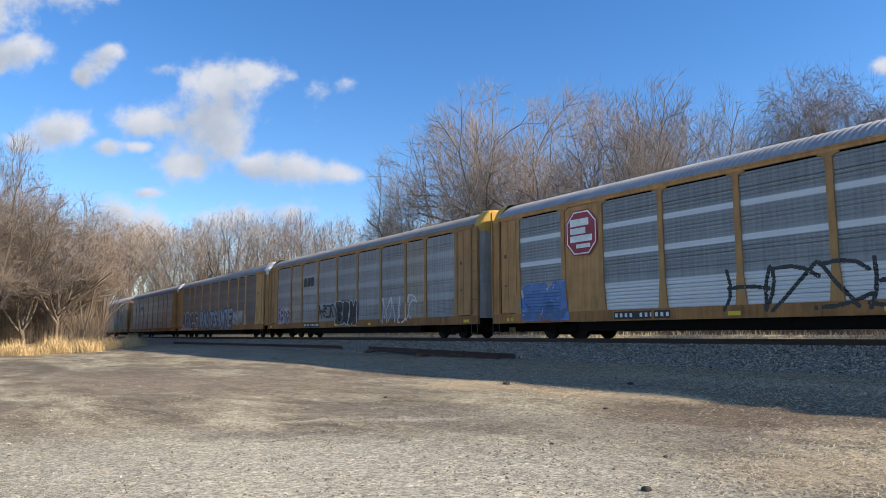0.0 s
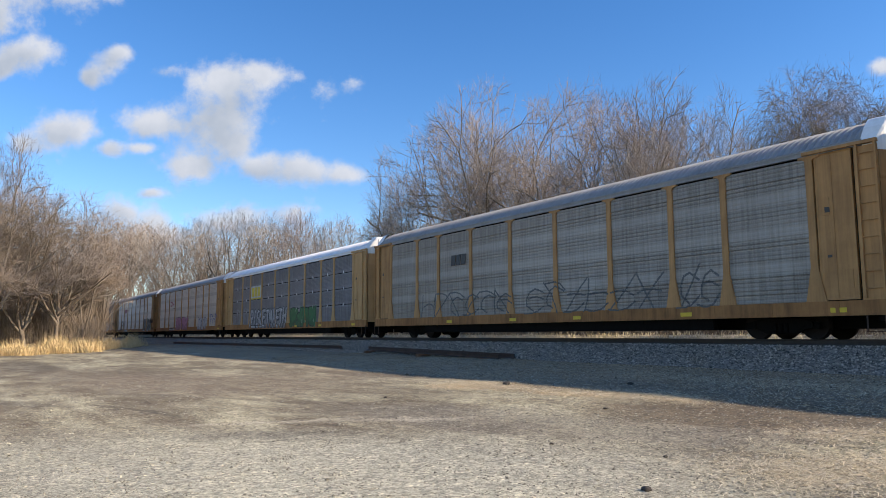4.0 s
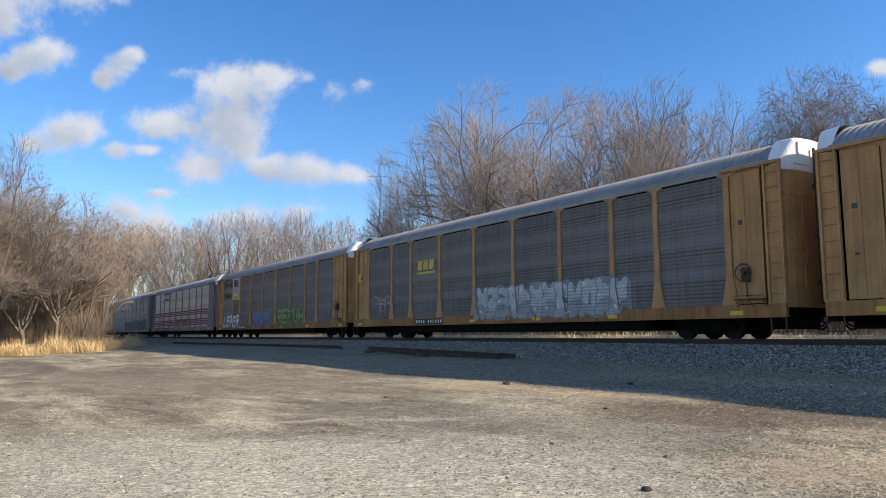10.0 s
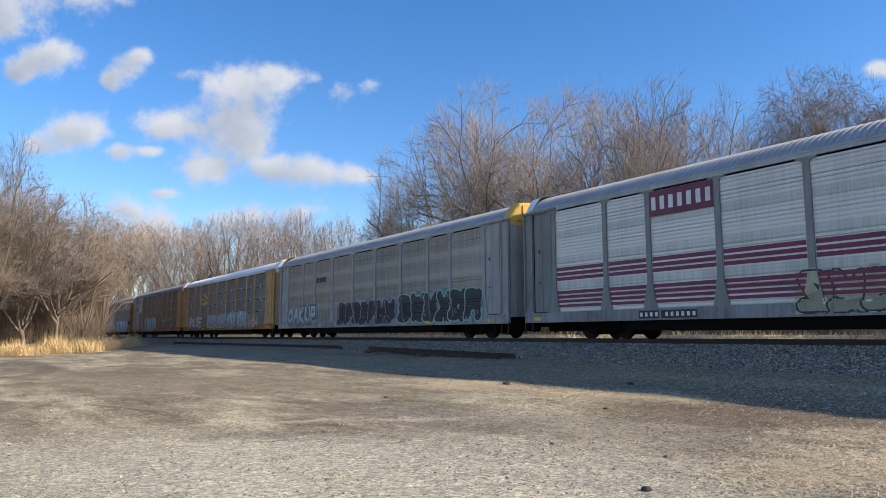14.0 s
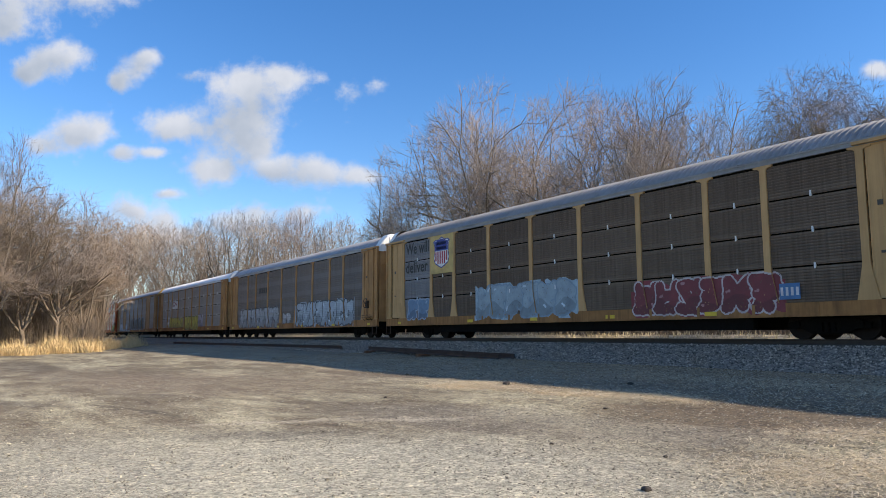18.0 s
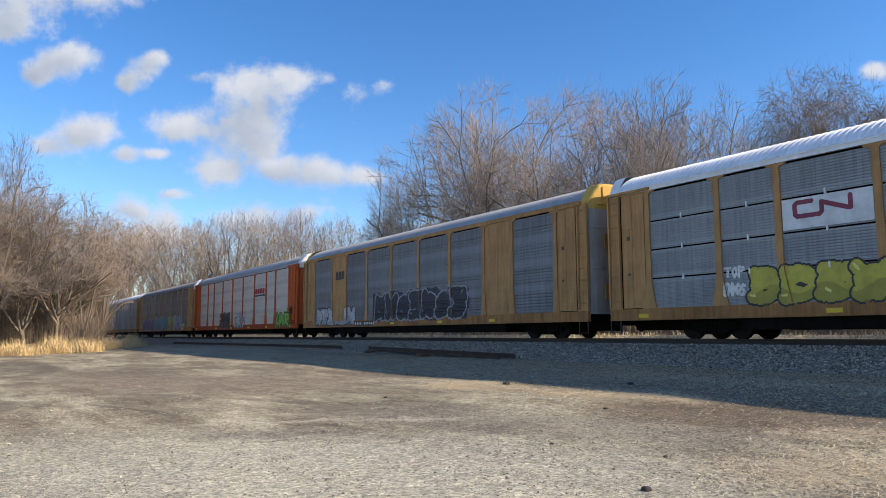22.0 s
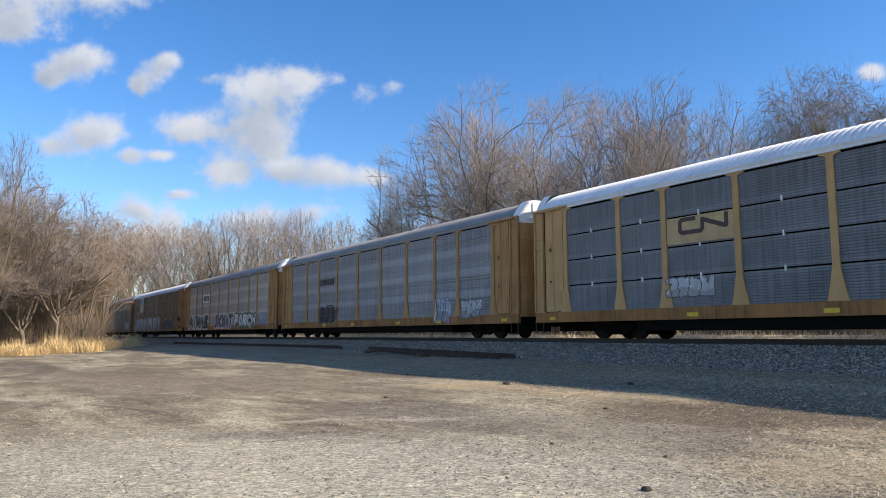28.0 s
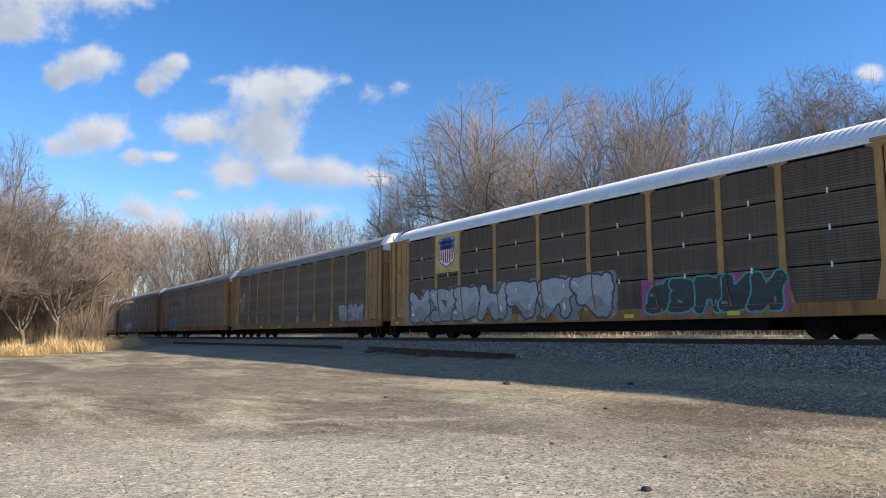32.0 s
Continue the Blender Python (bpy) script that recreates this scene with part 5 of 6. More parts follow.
    g(c, 2.9, 6.0, 0.68, 2.4, (0.42, 0.42, 0.10), (0.1, 0.14, 0.06), 3, 0.22, (0.26, 0.34, 0.3), 183, "yellow-green graffiti letters")
    g(c, 6.0, 9.1, 0.68, 2.45, (0.3, 0.36, 0.58), (0.06, 0.07, 0.16), 3, 0.24, (0.32, 0.36, 0.5), 184, "violet-blue graffiti letters")
    g(c, 9.5, 10.6, 0.7, 1.55, (0.55, 0.55, 0.57), (0.55, 0.55, 0.57), 2, 0.09, None, 185, "white smears", thin=True)
    CARS.append(c)
    c = autorack("tan autorack car with clean seamed grey screens and white roof", MUSTARD, STEEL, ROOF_WHITE, WHITE_CAP, seams=True, seed=18)
    emblem_worm(c, -6.6, -4.7, 3.42, 4.0, (0.05, 0.02, 0.015), (0.45, 0.3, 0.14))
    g(c, -7.25, -5.25, 1.35, 2.05, (0.5, 0.5, 0.52), (0.08, 0.08, 0.08), 4, 0.09, None, 191, "small white graffiti")
    bars(c, "marking", 6.65, 7.75, 0.72, 0.95, None, INK, 7, "dark web address in bars", 3)
    CARS.append(c)
    c = autorack("tan autorack car with blue-grey screens and white outlined graffiti", TAN, GREY_PLAID, ROOF_GREY, WHITE_CAP, seed=19)
    emblem_bars(c, -7, -4.8, 3.4, 3.8, INK, 6)
    g(c, -7.1, -4.3, 0.86, 2.05, (0.02, 0.02, 0.025), (0.16, 0.15, 0.18), 3, 0.22, (0.03, 0.03, 0.03), 201, "black bubble graffiti")
    g(c, 7.15, 8.75, 0.68, 1.95, (0.46, 0.5, 0.58), (0.05, 0.07, 0.14), 3, 0.07, None, 202, "white and blue graffiti outline")
    g(c, 9.4, 11.2, 0.9, 1.8, (0.5, 0.52, 0.56), NAVY, 4, 0.1, None, 203, "white graffiti letters with navy shadow")
    CARS.append(c)
    c = autorack("tan autorack car with silver screens and four blocks of lettering", TAN, SILVER_PLAID, ROOF_GREY, WHITE_CAP, seed=20)
    emblem_bars(c, -6.8, -4.7, 3.5, 4.0, INK, 4, WHITE)
    g(c, -12, -4.9, 0.62, 2.3, INK, (0.75, 0.75, 0.75), 5, 0.24, None, 211, "black block graffiti with white outline", word="AIMNE")
    g(c, -2.6, 2.75, 0.74, 2.2, (0.03, 0.028, 0.04), (0.62, 0.56, 0.62), 5, 0.2, None, 212, "dark graffiti letters with violet outline", word="SKWAT")
    g(c, 3.4, 9, 0.72, 2.05, (0.58, 0.6, 0.58), (0.02, 0.03, 0.02), 5, 0.18, (0.06, 0.25, 0.1), 213, "white graffiti letters on green", word="PORCH")
    g(c, 9.6, 11.5, 0.92, 1.95, (0.36, 0.4, 0.55), (0.04, 0.05, 0.15), 3, 0.12, None, 214, "blue graffiti letters")
    CARS.append(c)
    c = autorack("tan autorack car with seamed dark screens, white roof and teal graffiti", TAN, BROWN, ROOF_WHITE, WHITE_CAP, seams=True, seed=21)
    emblem_shield(c, -8.93, -7.53, 3.5, 5.0, (-9.25, -7.2, 3.2, 5.14))
    g(c, -12.1, 2.8, 0.72, 2.5, (0.42, 0.42, 0.42), (0.05, 0.05, 0.05), 7, 0.27, (0.2, 0.19, 0.19), 221, "grey-white block graffiti")
    g(c, 4, 9.4, 0.78, 2.05, (0.015, 0.03, 0.035), (0.03, 0.3, 0.3), 5, 0.22, (0.3, 0.05, 0.16), 222, "black graffiti with teal outline and pink haze")
    CARS.append(c)
    c = autorack("dusty tan autorack car with brown screens and white scrawls", TAN_DULL, BROWN, ROOF_GREY, WHITE_CAP, seed=22)
    g(c, -12.0, -10.6, 2.2, 3.9, (0.5, 0.5, 0.5), (0.5, 0.5, 0.5), 2, 0.06, None, 231, "white scrawl", thin=True)
    g(c, -9.4, 3.0, 0.9, 2.1, (0.35, 0.35, 0.37), (0.1, 0.1, 0.1), 10, 0.08, None, 232, "pale scrawled graffiti", thin=True)
    g(c, 8.0, 11.6, 0.9, 2.1, (0.4, 0.38, 0.42), (0.06, 0.05, 0.07), 4, 0.12, None, 233, "pale graffiti letters")
    CARS.append(c)
    c = autorack("tan autorack car with sooty screens and blue graffiti", TAN_DULL, DARK, ROOF_GREY, WHITE_CAP, seed=23)
    g(c, -9.0, -4.0, 0.8, 2.0, (0.12, 0.2, 0.4), (0.3, 0.34, 0.4), 5, 0.12, None, 241, "blue graffiti letters")
    emblem_bars(c, -6.7, -4.9, 3.5, 4.0, INK, 3)
    CARS.append(c)
    for k, (pn, rf) in enumerate(((BROWN, ROOF_GREY), (DARK, ROOF_WHITE))):
        c = autorack("dusty tan autorack car with brown and sooty screens", TAN_DULL, pn, rf, WHITE_CAP, seed=24 + k)
        g(c, -8.0, -3.0, 0.8, 2.0, (0.4, 0.4, 0.42), (0.1, 0.1, 0.1), 5, 0.1, None, 251 + k, "pale graffiti letters")
        CARS.append(c)


# middle of the car with pale graffiti, third in the train, along the track: seconds and metres
RUN = ((0, -40.63), (1, -21.74), (2, -2.9), (3, 15.88), (4, 34.72), (5, 53.56), (6, 72.38), (7, 91.13), (8, 110.03), (9, 128.71), (10, 147.39), (11, 166.12), (12, 183.63), (13, 202.4),
       (14, 221.19), (15, 239.82), (16, 258.44), (17, 277.05), (18, 295.67), (19, 314.38), (20, 333.05), (21, 351.59), (22, 370.21), (23, 388.52), (24, 407.02), (25, 425.6), (26, 444.2),
       (27, 462.8), (28, 481.42), (29, 500.5), (30, 519.06), (31, 537.39), (32, 555.71))
CAR_PITCH = 28.84


# ---- bare trees
def tube(verts, faces, pts, r0, r1, sides):
    """A tapered limb along pts."""
    base = len(verts)
    n = len(pts)
    d = (pts[-1] - pts[0]).normalized()
    u = d.orthogonal().normalized()
    w = d.cross(u)
    ring = [(math.cos(2 * math.pi * k / sides), math.sin(2 * math.pi * k / sides)) for k in range(sides)]
    for i, p in enumerate(pts):
        r = r0 + (r1 - r0) * i / (n - 1)
        for c, s in ring:
            verts.append((p.x + r * (c * u.x + s * w.x), p.y + r * (c * u.y + s * w.y), p.z + r * (c * u.z + s * w.z)))
    for i in range(n - 1):
        for k in range(sides):
            a, b = base + i * sides + k, base + i * sides + (k + 1) % sides
            faces.append((a, b, b + sides, a + sides))


def grow(seed, counts, stems=1, spread=0.55, lean=0.1, droop=0.0, first=0.28, thick=0.013, lens=(0.85, 0.62, 0.5, 0.45), twig=0.0005, dome=(0.56, 0.46, 0.50), wood=2, bole=0.95):
    """A tree one unit high: mesh of trunk and limbs, mesh of the twigs above them."""
    rng = random.Random(seed)
    tv, tf, cv, cf = [], [], [], []
    mid, wide, tall = dome

    def inside(p):
        return (p.x * p.x + p.y * p.y) / (wide * wide) + ((p.z - mid) / tall) ** 2

    def room(p, d):
        """How far a limb may reach before it leaves the crown's rounded outline."""
        px, py, pz = p.x / wide, p.y / wide, (p.z - mid) / tall
        dx, dy, dz = d.x / wide, d.y / wide, d.z / tall
        a, b, c = dx * dx + dy * dy + dz * dz, px * dx + py * dy + pz * dz, px * px + py * py + pz * pz - 1
        q = b * b - a * c
        return max(0.015, (math.sqrt(q) - b) / a) if q > 0 else 0.015

    def limb(p, d, length, r, level):
        last = level >= len(counts)
        length = min(length, room(p, d) * rng.uniform(0.9, 1.04))
        steps = (8, 5, 3, 1, 1)[min(level, 4)] if not last else 1
        pts, dirs = [p.copy()], [d.copy()]
        q, v = p.copy(), d.copy()
        for k in range(steps):
            up = (0.01, 0.035, 0.02, 0.01, 0.0)[min(level, 4)] * (droop == 0)
            v = v + Vector((rng.gauss(0, 0.07), rng.gauss(0, 0.07), rng.gauss(0, 0.06) + up - droop * (level >= 1) * (k + 1) * (0.10 if level == 1 else 0.2)))
            v.normalize()
            q = q + v * (length / steps)
            pts.append(q.copy())
            dirs.append(v.copy())
            if k and inside(q) > 1.03 and q.z > mid:
                break
        steps = len(pts) - 1
        sides = (8, 5, 3, 3, 3)[min(level, 4)]
        r1 = max(twig * 0.6, r * (0.3 if level else 0.09))
        if last:
            n = len(cv)
            u = d.orthogonal().normalized()
            u.rotate(Matrix.Rotation(rng.uniform(0, 3.14), 3, d))
            u *= 1.25 * r
            for e in (pts[0] - u, pts[0] + u, q):
                cv.append((e.x, e.y, e.z))
            cf.append((n, n + 1, n + 2))
            return
        if level <= wood:
            tube(tv, tf, pts, r, r1, sides)
        else:
            tube(cv, cf, pts, r, r1, sides)
        n = counts[level]
        lo = first if level == 0 else 0.25
        for k in range(n):
            t = lo + (1 - lo) * (k + rng.random()) / n
            i = min(steps - 1, int(t * steps))
            at = pts[i].lerp(pts[i + 1], t * steps - i)
            side = dirs[i + 1].orthogonal().normalized()
            side.rotate(Matrix.Rotation(rng.uniform(0, 2 * math.pi), 3, dirs[i + 1]))
            sp = spread * rng.uniform(0.7, 1.3) * (1.15 if level else 1)
            nd = dirs[i + 1] * math.cos(sp) + side * math.sin(sp)
            if droop == 0:
                nd.z += 0.15
                nd.z *= 0.35 if nd.z < 0 else 1
            nd.normalize()
            nl = length * lens[min(level, 3)] * rng.uniform(0.7, 1.2) * (1.1 - 0.5 * t if level == 0 else 1.05 - 0.4 * t)
            nr = max(twig, (r + (r1 - r) * t) * (0.62 if level < 2 else 0.58))
            limb(at, nd, nl, nr, level + 1)

    for s in range(stems):
        a = 6.283 * (s + rng.uniform(0.2, 0.8)) / stems
        l = lean * (1 if stems > 1 else 0.4) * rng.uniform(0.6, 1.3)
        d = Vector((math.cos(a) * l, math.sin(a) * l, 1)).normalized()
        limb(Vector((math.cos(a) * 0.02 * (stems > 1), math.sin(a) * 0.02 * (stems > 1), -0.02)), d, bole * rng.uniform(0.85, 1.05), thick * rng.uniform(0.8, 1.1), 0)
    k = 1.0 / max(p[2] for p in cv)
    tr = mesh_from("trunk", [(x * k, y * k, z * k) for x, y, z in tv], tf, True)
    cr = mesh_from("crown", [(x * k, y * k, z * k) for x, y, z in cv], cf)
    return tr, cr


def fork_tree(seed, mains=4, levels=6, trunk=0.22, spread=0.5, flare=0.75, dome=(0.56, 0.42, 0.46), thick=0.0125, twig=0.00055, droop=0.0, reach=0.30, wood=3, side=1.0):
    """A broad tree one unit high that forks again and again: mesh of trunk and limbs, mesh of the branchlets."""
    rng = random.Random(seed)
    tv, tf, cv, cf = [], [], [], []
    mid, wide, tall = dome
    lump = [rng.uniform(0.9, 1.06) for _ in range(9)]

    def room(p, d):
        """How far a limb may reach before it leaves the crown's uneven outline."""
        k = lump[int((math.atan2(d.y, d.x) + math.pi) / 6.2832 * 8.99)] * (lump[int(4 + 4 * d.z)] * 0.4 + 0.6)
        px, py, pz = p.x / (wide * k), p.y / (wide * k), (p.z - mid) / (tall * k)
        dx, dy, dz = d.x / (wide * k), d.y / (wide * k), d.z / (tall * k)
        a, b, c = dx * dx + dy * dy + dz * dz, px * dx + py * dy + pz * dz, px * px + py * py + pz * pz - 1
        q = b * b - a * c
        return max(0.02, (math.sqrt(q) - b) / a) if q > 0 else 0.02

    def limb(p, d, length, r, level):
        space = room(p, d) * rng.uniform(0.8, 1.05)
        ends = level >= levels or space < 0.45 * length
        length = max(0.03, min(length, space))
        steps = 4 if level < 2 else 3 if level < 4 else 2
        pts, q, v = [p.copy()], p.copy(), d.copy()
        bend = Vector((rng.gauss(0, 0.07), rng.gauss(0, 0.07), rng.gauss(0, 0.06) + 0.012))
        for k in range(steps):
            v = v + bend + Vector((rng.gauss(0, 0.05), rng.gauss(0, 0.05), rng.gauss(0, 0.05) - droop * max(0, level - 1) * 0.12))
            v.normalize()
            q = q + v * (length / steps)
            pts.append(q.copy())
        r1 = max(twig * 0.6, r * 0.72)
        wooden = level <= wood
        tube(tv if wooden else cv, tf if wooden else cf, pts, r, r1, (7, 6, 5, 4, 3, 3, 3, 3, 3)[level])
        if ends:
            for _ in range(3):
                e = v + Vector((rng.gauss(0, 0.45), rng.gauss(0, 0.45), rng.gauss(0, 0.35) - droop))
                e = q + e.normalized() * rng.uniform(0.035, 0.08)
                u = (e - q).orthogonal().normalized() * min(r1, twig)
                n = len(cv)
                cv.extend(((q.x - u.x, q.y - u.y, q.z - u.z), (q.x + u.x, q.y + u.y, q.z + u.z), (e.x, e.y, e.z)))
                cf.append((n, n + 1, n + 2))
            return
        n = 2 if rng.random() < 0.8 else 3
        turn = rng.uniform(0, 6.2832)
        kids = [(q, v, turn + 6.2832 * k / n, spread * rng.uniform(0.55, 1.2), length * rng.uniform(0.74, 0.97), r1 * (0.9 if k == 0 else 0.74)) for k in range(n)]
        for k in range(int(side + rng.random() * 1.2)):
            t = rng.uniform(0.3, 0.9)
            i = min(steps - 1, int(t * steps))
            kids.append((pts[i].lerp(pts[i + 1], t * steps - i), (pts[i + 1] - pts[i]).normalized(), rng.uniform(0, 6.2832), spread * rng.uniform(0.9, 1.6), length * rng.uniform(0.45, 0.75), r1 * 0.55))
        for at, axis, az, sp, nl, nr in kids:
            s = axis.orthogonal().normalized()
            s.rotate(Matrix.Rotation(az, 3, axis))
            nd = axis * math.cos(sp) + s * math.sin(sp)
            if droop == 0 and nd.z < 0.05:
                nd.z = 0.05 + 0.3 * abs(nd.z)
            nd.normalize()
            limb(at, nd, nl, max(twig, nr), level + 1)

    top = Vector((rng.uniform(-0.02, 0.02), rng.uniform(-0.02, 0.02), trunk))
    foot = Vector((0, 0, -0.02))
    tube(tv, tf, [foot, foot.lerp(top, 0.12), foot.lerp(top, 0.55), top], thick * 1.15, thick * 0.9, 8)
    for k in range(mains):
        a = 6.2832 * (k + rng.uniform(0.1, 0.9)) / mains
        sp = flare * rng.uniform(0.45, 1.1) * (0.25 if k == 0 else 1)
        d = Vector((math.cos(a) * math.sin(sp), math.sin(a) * math.sin(sp), math.cos(sp)))
        limb(top - Vector((0, 0, trunk * 0.3 * rng.random())), d, reach * rng.uniform(0.85, 1.15), thick * rng.uniform(0.55, 0.8), 0)
    k = 1.0 / max(p[2] for p in cv)
    tr = mesh_from("trunk", [(x * k, y * k, z * k) for x, y, z in tv], tf, True)
    cr = mesh_from("crown", [(x * k, y * k, z * k) for x, y, z in cv], cf)
    return tr, cr


def mat_bark(name, lo, hi):
    m, nt, b = nodes_of(name)
    n = noise_n(nt, coords(nt, "Object", (30, 30, 5)), 4.0, 6, 0.7)
    c = ramp(nt, n, [(0.3, lo), (0.7, hi)])
    c = mixc(nt, 1.0, c, ramp(nt, object_random(nt), [(0, (0.78, 0.78, 0.8)), (0.5, (1.0, 0.95, 0.9)), (1, (1.15, 1.02, 0.9))]), "MULTIPLY")
    nt.links.new(c, b.inputs["Base Color"])
    b.inputs["Roughness"].default_value = 0.85
    return m


BARK = mat_bark("grey_bark", (0.07, 0.06, 0.05), (0.27, 0.24, 0.20))
TWIG = mat_bark("brown_twigs", (0.17, 0.143, 0.118), (0.42, 0.36, 0.30))
TWIG_RED = mat_bark("reddish_twigs", (0.19, 0.145, 0.118), (0.44, 0.35, 0.29))
UNDERWOOD = mat_bark("dark_undergrowth", (0.12, 0.098, 0.074), (0.30, 0.25, 0.19))
TWIG_PALE = mat_bark("pale_twigs", (0.20, 0.172, 0.138), (0.46, 0.395, 0.32))


def build_trees():
    big = [fork_tree(201, 6, 5, 0.2, 0.6, 1.1, twig=0.0008, side=1.5), fork_tree(202, 5, 5, 0.16, 0.6, 1.0, side=1.5, dome=(0.55, 0.42, 0.46), reach=0.32, twig=0.0008), fork_tree(203, 7, 5, 0.24, 0.62, 1.1, side=1.5, dome=(0.57, 0.46, 0.44), twig=0.0008), fork_tree(204, 5, 5, 0.14, 0.58, 0.95, side=1.5, dome=(0.54, 0.4, 0.47), reach=0.33, twig=0.0008)]
    weep = fork_tree(205, 6, 6, 0.42, 0.55, 1.0, dome=(0.68, 0.44, 0.33), droop=0.34, reach=0.2, twig=0.0007)
    small = [fork_tree(211, 3, 5, 0.12, 0.5, 0.5, dome=(0.54, 0.3, 0.48), twig=0.0006, reach=0.34), fork_tree(212, 5, 5, 0.25, 0.5, 0.7, dome=(0.56, 0.3, 0.46), twig=0.0006), fork_tree(213, 4, 5, 0.08, 0.45, 0.55, dome=(0.54, 0.34, 0.48), twig=0.0006, reach=0.34)]
    far = [fork_tree(231, 4, 5, 0.15, 0.5, 0.6, dome=(0.54, 0.32, 0.48), twig=0.0006, reach=0.34, thick=0.009), fork_tree(232, 5, 5, 0.22, 0.52, 0.7, dome=(0.56, 0.34, 0.46), twig=0.0006, reach=0.3, thick=0.009)]
    brush = [grow(121, (6, 5, 5), 6, 0.55, 0.5, twig=0.0012, thick=0.006, first=0.06, dome=(0.3, 0.5, 0.75), wood=0), grow(122, (6, 5, 5), 7, 0.6, 0.6, twig=0.0012, thick=0.005, first=0.05, dome=(0.3, 0.55, 0.75), wood=0)]

    def plant(kind, name, label, x, y, height, wide, turn, twigs, group):
        t = new(name)
        tagged(t, label, "tree" if name == "bare_tree" else "bush", group)
        part("trunk", kind[0], BARK, t)
        part("crown", kind[1], twigs, t, "leafless branches and twigs")
        t.matrix_basis = pose(x, y, ground_z(x, y), 0, 0, turn) @ Matrix.Diagonal((height * wide, height * wide, height, 1))

    def by_rail(u, h, y, kind, wide=1.0, name="bare_tree", twigs=None, label="", group="trees behind the track"):
        """u: place along the track in metres."""
        plant(kind, name, label or "tall leafless grey-brown tree behind the railway track", u, y, h, wide, rng.uniform(0, 360), twigs or rng.choice((TWIG, TWIG, TWIG_RED, TWIG_PALE)), group)

    rng = random.Random(7)
    # the tall group beside the middle of the track: place along the track, height, distance, width, kind
    for u, h, y, w, kind in ((-52.5, 20.8, 34, 0.78, 0), (-57.0, 16.4, 33, 0.62, 3), (-45.4, 21.6, 35, 0.72, 2), (-39.7, 20.2, 37, 0.75, 1), (-48.5, 18.5, 40, 0.8, 1), (-31.2, 16.8, 34, 0.72, 3), (-36.2, 17.4, 35, 0.75, 0),
                             (-28.3, 16.9, 36, 0.72, 2), (-25.2, 13.4, 34, 0.66, 1), (-33.5, 16.0, 41, 0.8, 2), (-27.0, 12.4, 32, 0.7, 3), (-42.0, 15.0, 32, 0.75, 1)):
        by_rail(u, h, y, big[kind], w, twigs=TWIG_RED if u in (-31.2, -35.5) else TWIG)
    by_rail(-17.4, 12.9, 32, weep, 0.6, twigs=UNDERWOOD, label="leafless tree with drooping branches and a wide crown")
    by_rail(-14.3, 11.2, 34, weep, 0.6, twigs=UNDERWOOD, label="leafless tree with drooping branches")
    by_rail(-9.5, 11.5, 34, big[1], 0.6)
    by_rail(-4, 13, 35, big[0], 0.6)
    # the lower wood along the track, falling back into the distance
    for k in range(46):
        u = -60 - 2.6 * k - 0.055 * k * k
        y = 33 + (k * 7 % 11)
        far_off = math.hypot(u, y)
        h = far_off * rng.uniform(0.155, 0.19) * (1 - 0.16 * min(1, k / 30)) + 1.0 - 0.03 * (y - 33)
        by_rail(u, h, y, small[k % 3] if k < 20 else far[k % 2], rng.uniform(0.75, 1.0), twigs=(TWIG, TWIG_PALE, TWIG_RED, TWIG_PALE)[k % 4])
    for k in range(26):
        u = -20 - 7.5 * k + rng.uniform(-2, 2)
        by_rail(u, rng.uniform(4, 8.5), rng.uniform(29, 34), brush[k % 2], 0.9, "bare_bush", TWIG_RED if k % 3 else TWIG, "leafless brown thicket behind the track", "bushes behind the track")
    for u, y, h in ((-12.2, 25.6, 2.6), (-13.4, 26.4, 3.4), (-21.5, 26.0, 2.2), (-27.0, 26.5, 2.8), (-7.5, 26.2, 3.0)):
        by_rail(u, h, y, brush[int(-u) % 2], 0.6, "bare_bush", UNDERWOOD, "thin leafless shrub beside the far edge of the track", "bushes behind the track")
    # the wood at the end of the lot, this side of the track
    for k, (x, y, h, kind, w) in enumerate(((-75, 2.2, 21.0, big[2], 0.55), (-74, -1.5, 17, big[0], 1.0), (-78, 4.6, 17.2, big[3], 1.0), (-82, 7.4, 17.6, big[0], 0.95), (-77, 7.0, 15.6, big[2], 0.9),
                                             (-84, 11.0, 12.0, small[2], 1.0), (-92, 6.0, 15.0, small[0], 1.0), (-95, 11.5, 12.5, small[1], 1.0), (-105, 14, 12, small[2], 1.0), (-80, 0.5, 15, big[2], 1.0), (-86, 9.2, 14, big[1], 0.9), (-90, 3.0, 19, big[3], 1.0), (-98, 8.5, 15, big[0], 1.0), (-100, 1.0, 17, big[2], 1.0), (-88, -3, 15, big[1], 1.0), (-79, 9.6, 12.5, small[0], 1.0))):
        plant(kind, "bare_tree", "leafless grey-brown tree at the end of the lot", x, y, h, w, 40.0 * k, UNDERWOOD if k % 3 == 0 else TWIG, "trees at the end of the lot")
    for k in range(32):
        x = -71 - rng.uniform(0, 24)
        y = -3 + 17.0 * (k + rng.random()) / 32
        lim = 0.148 * -x
        y = min(y, lim - 1.0)
        plant(brush[k % 2], "bare_bush", "leafless brown thicket at the end of the lot", x, y, rng.uniform(3.0, 7.0) * (0.7 if y > 8 else 1), 0.9, rng.uniform(0, 360), UNDERWOOD, "bushes at the end of the lot")


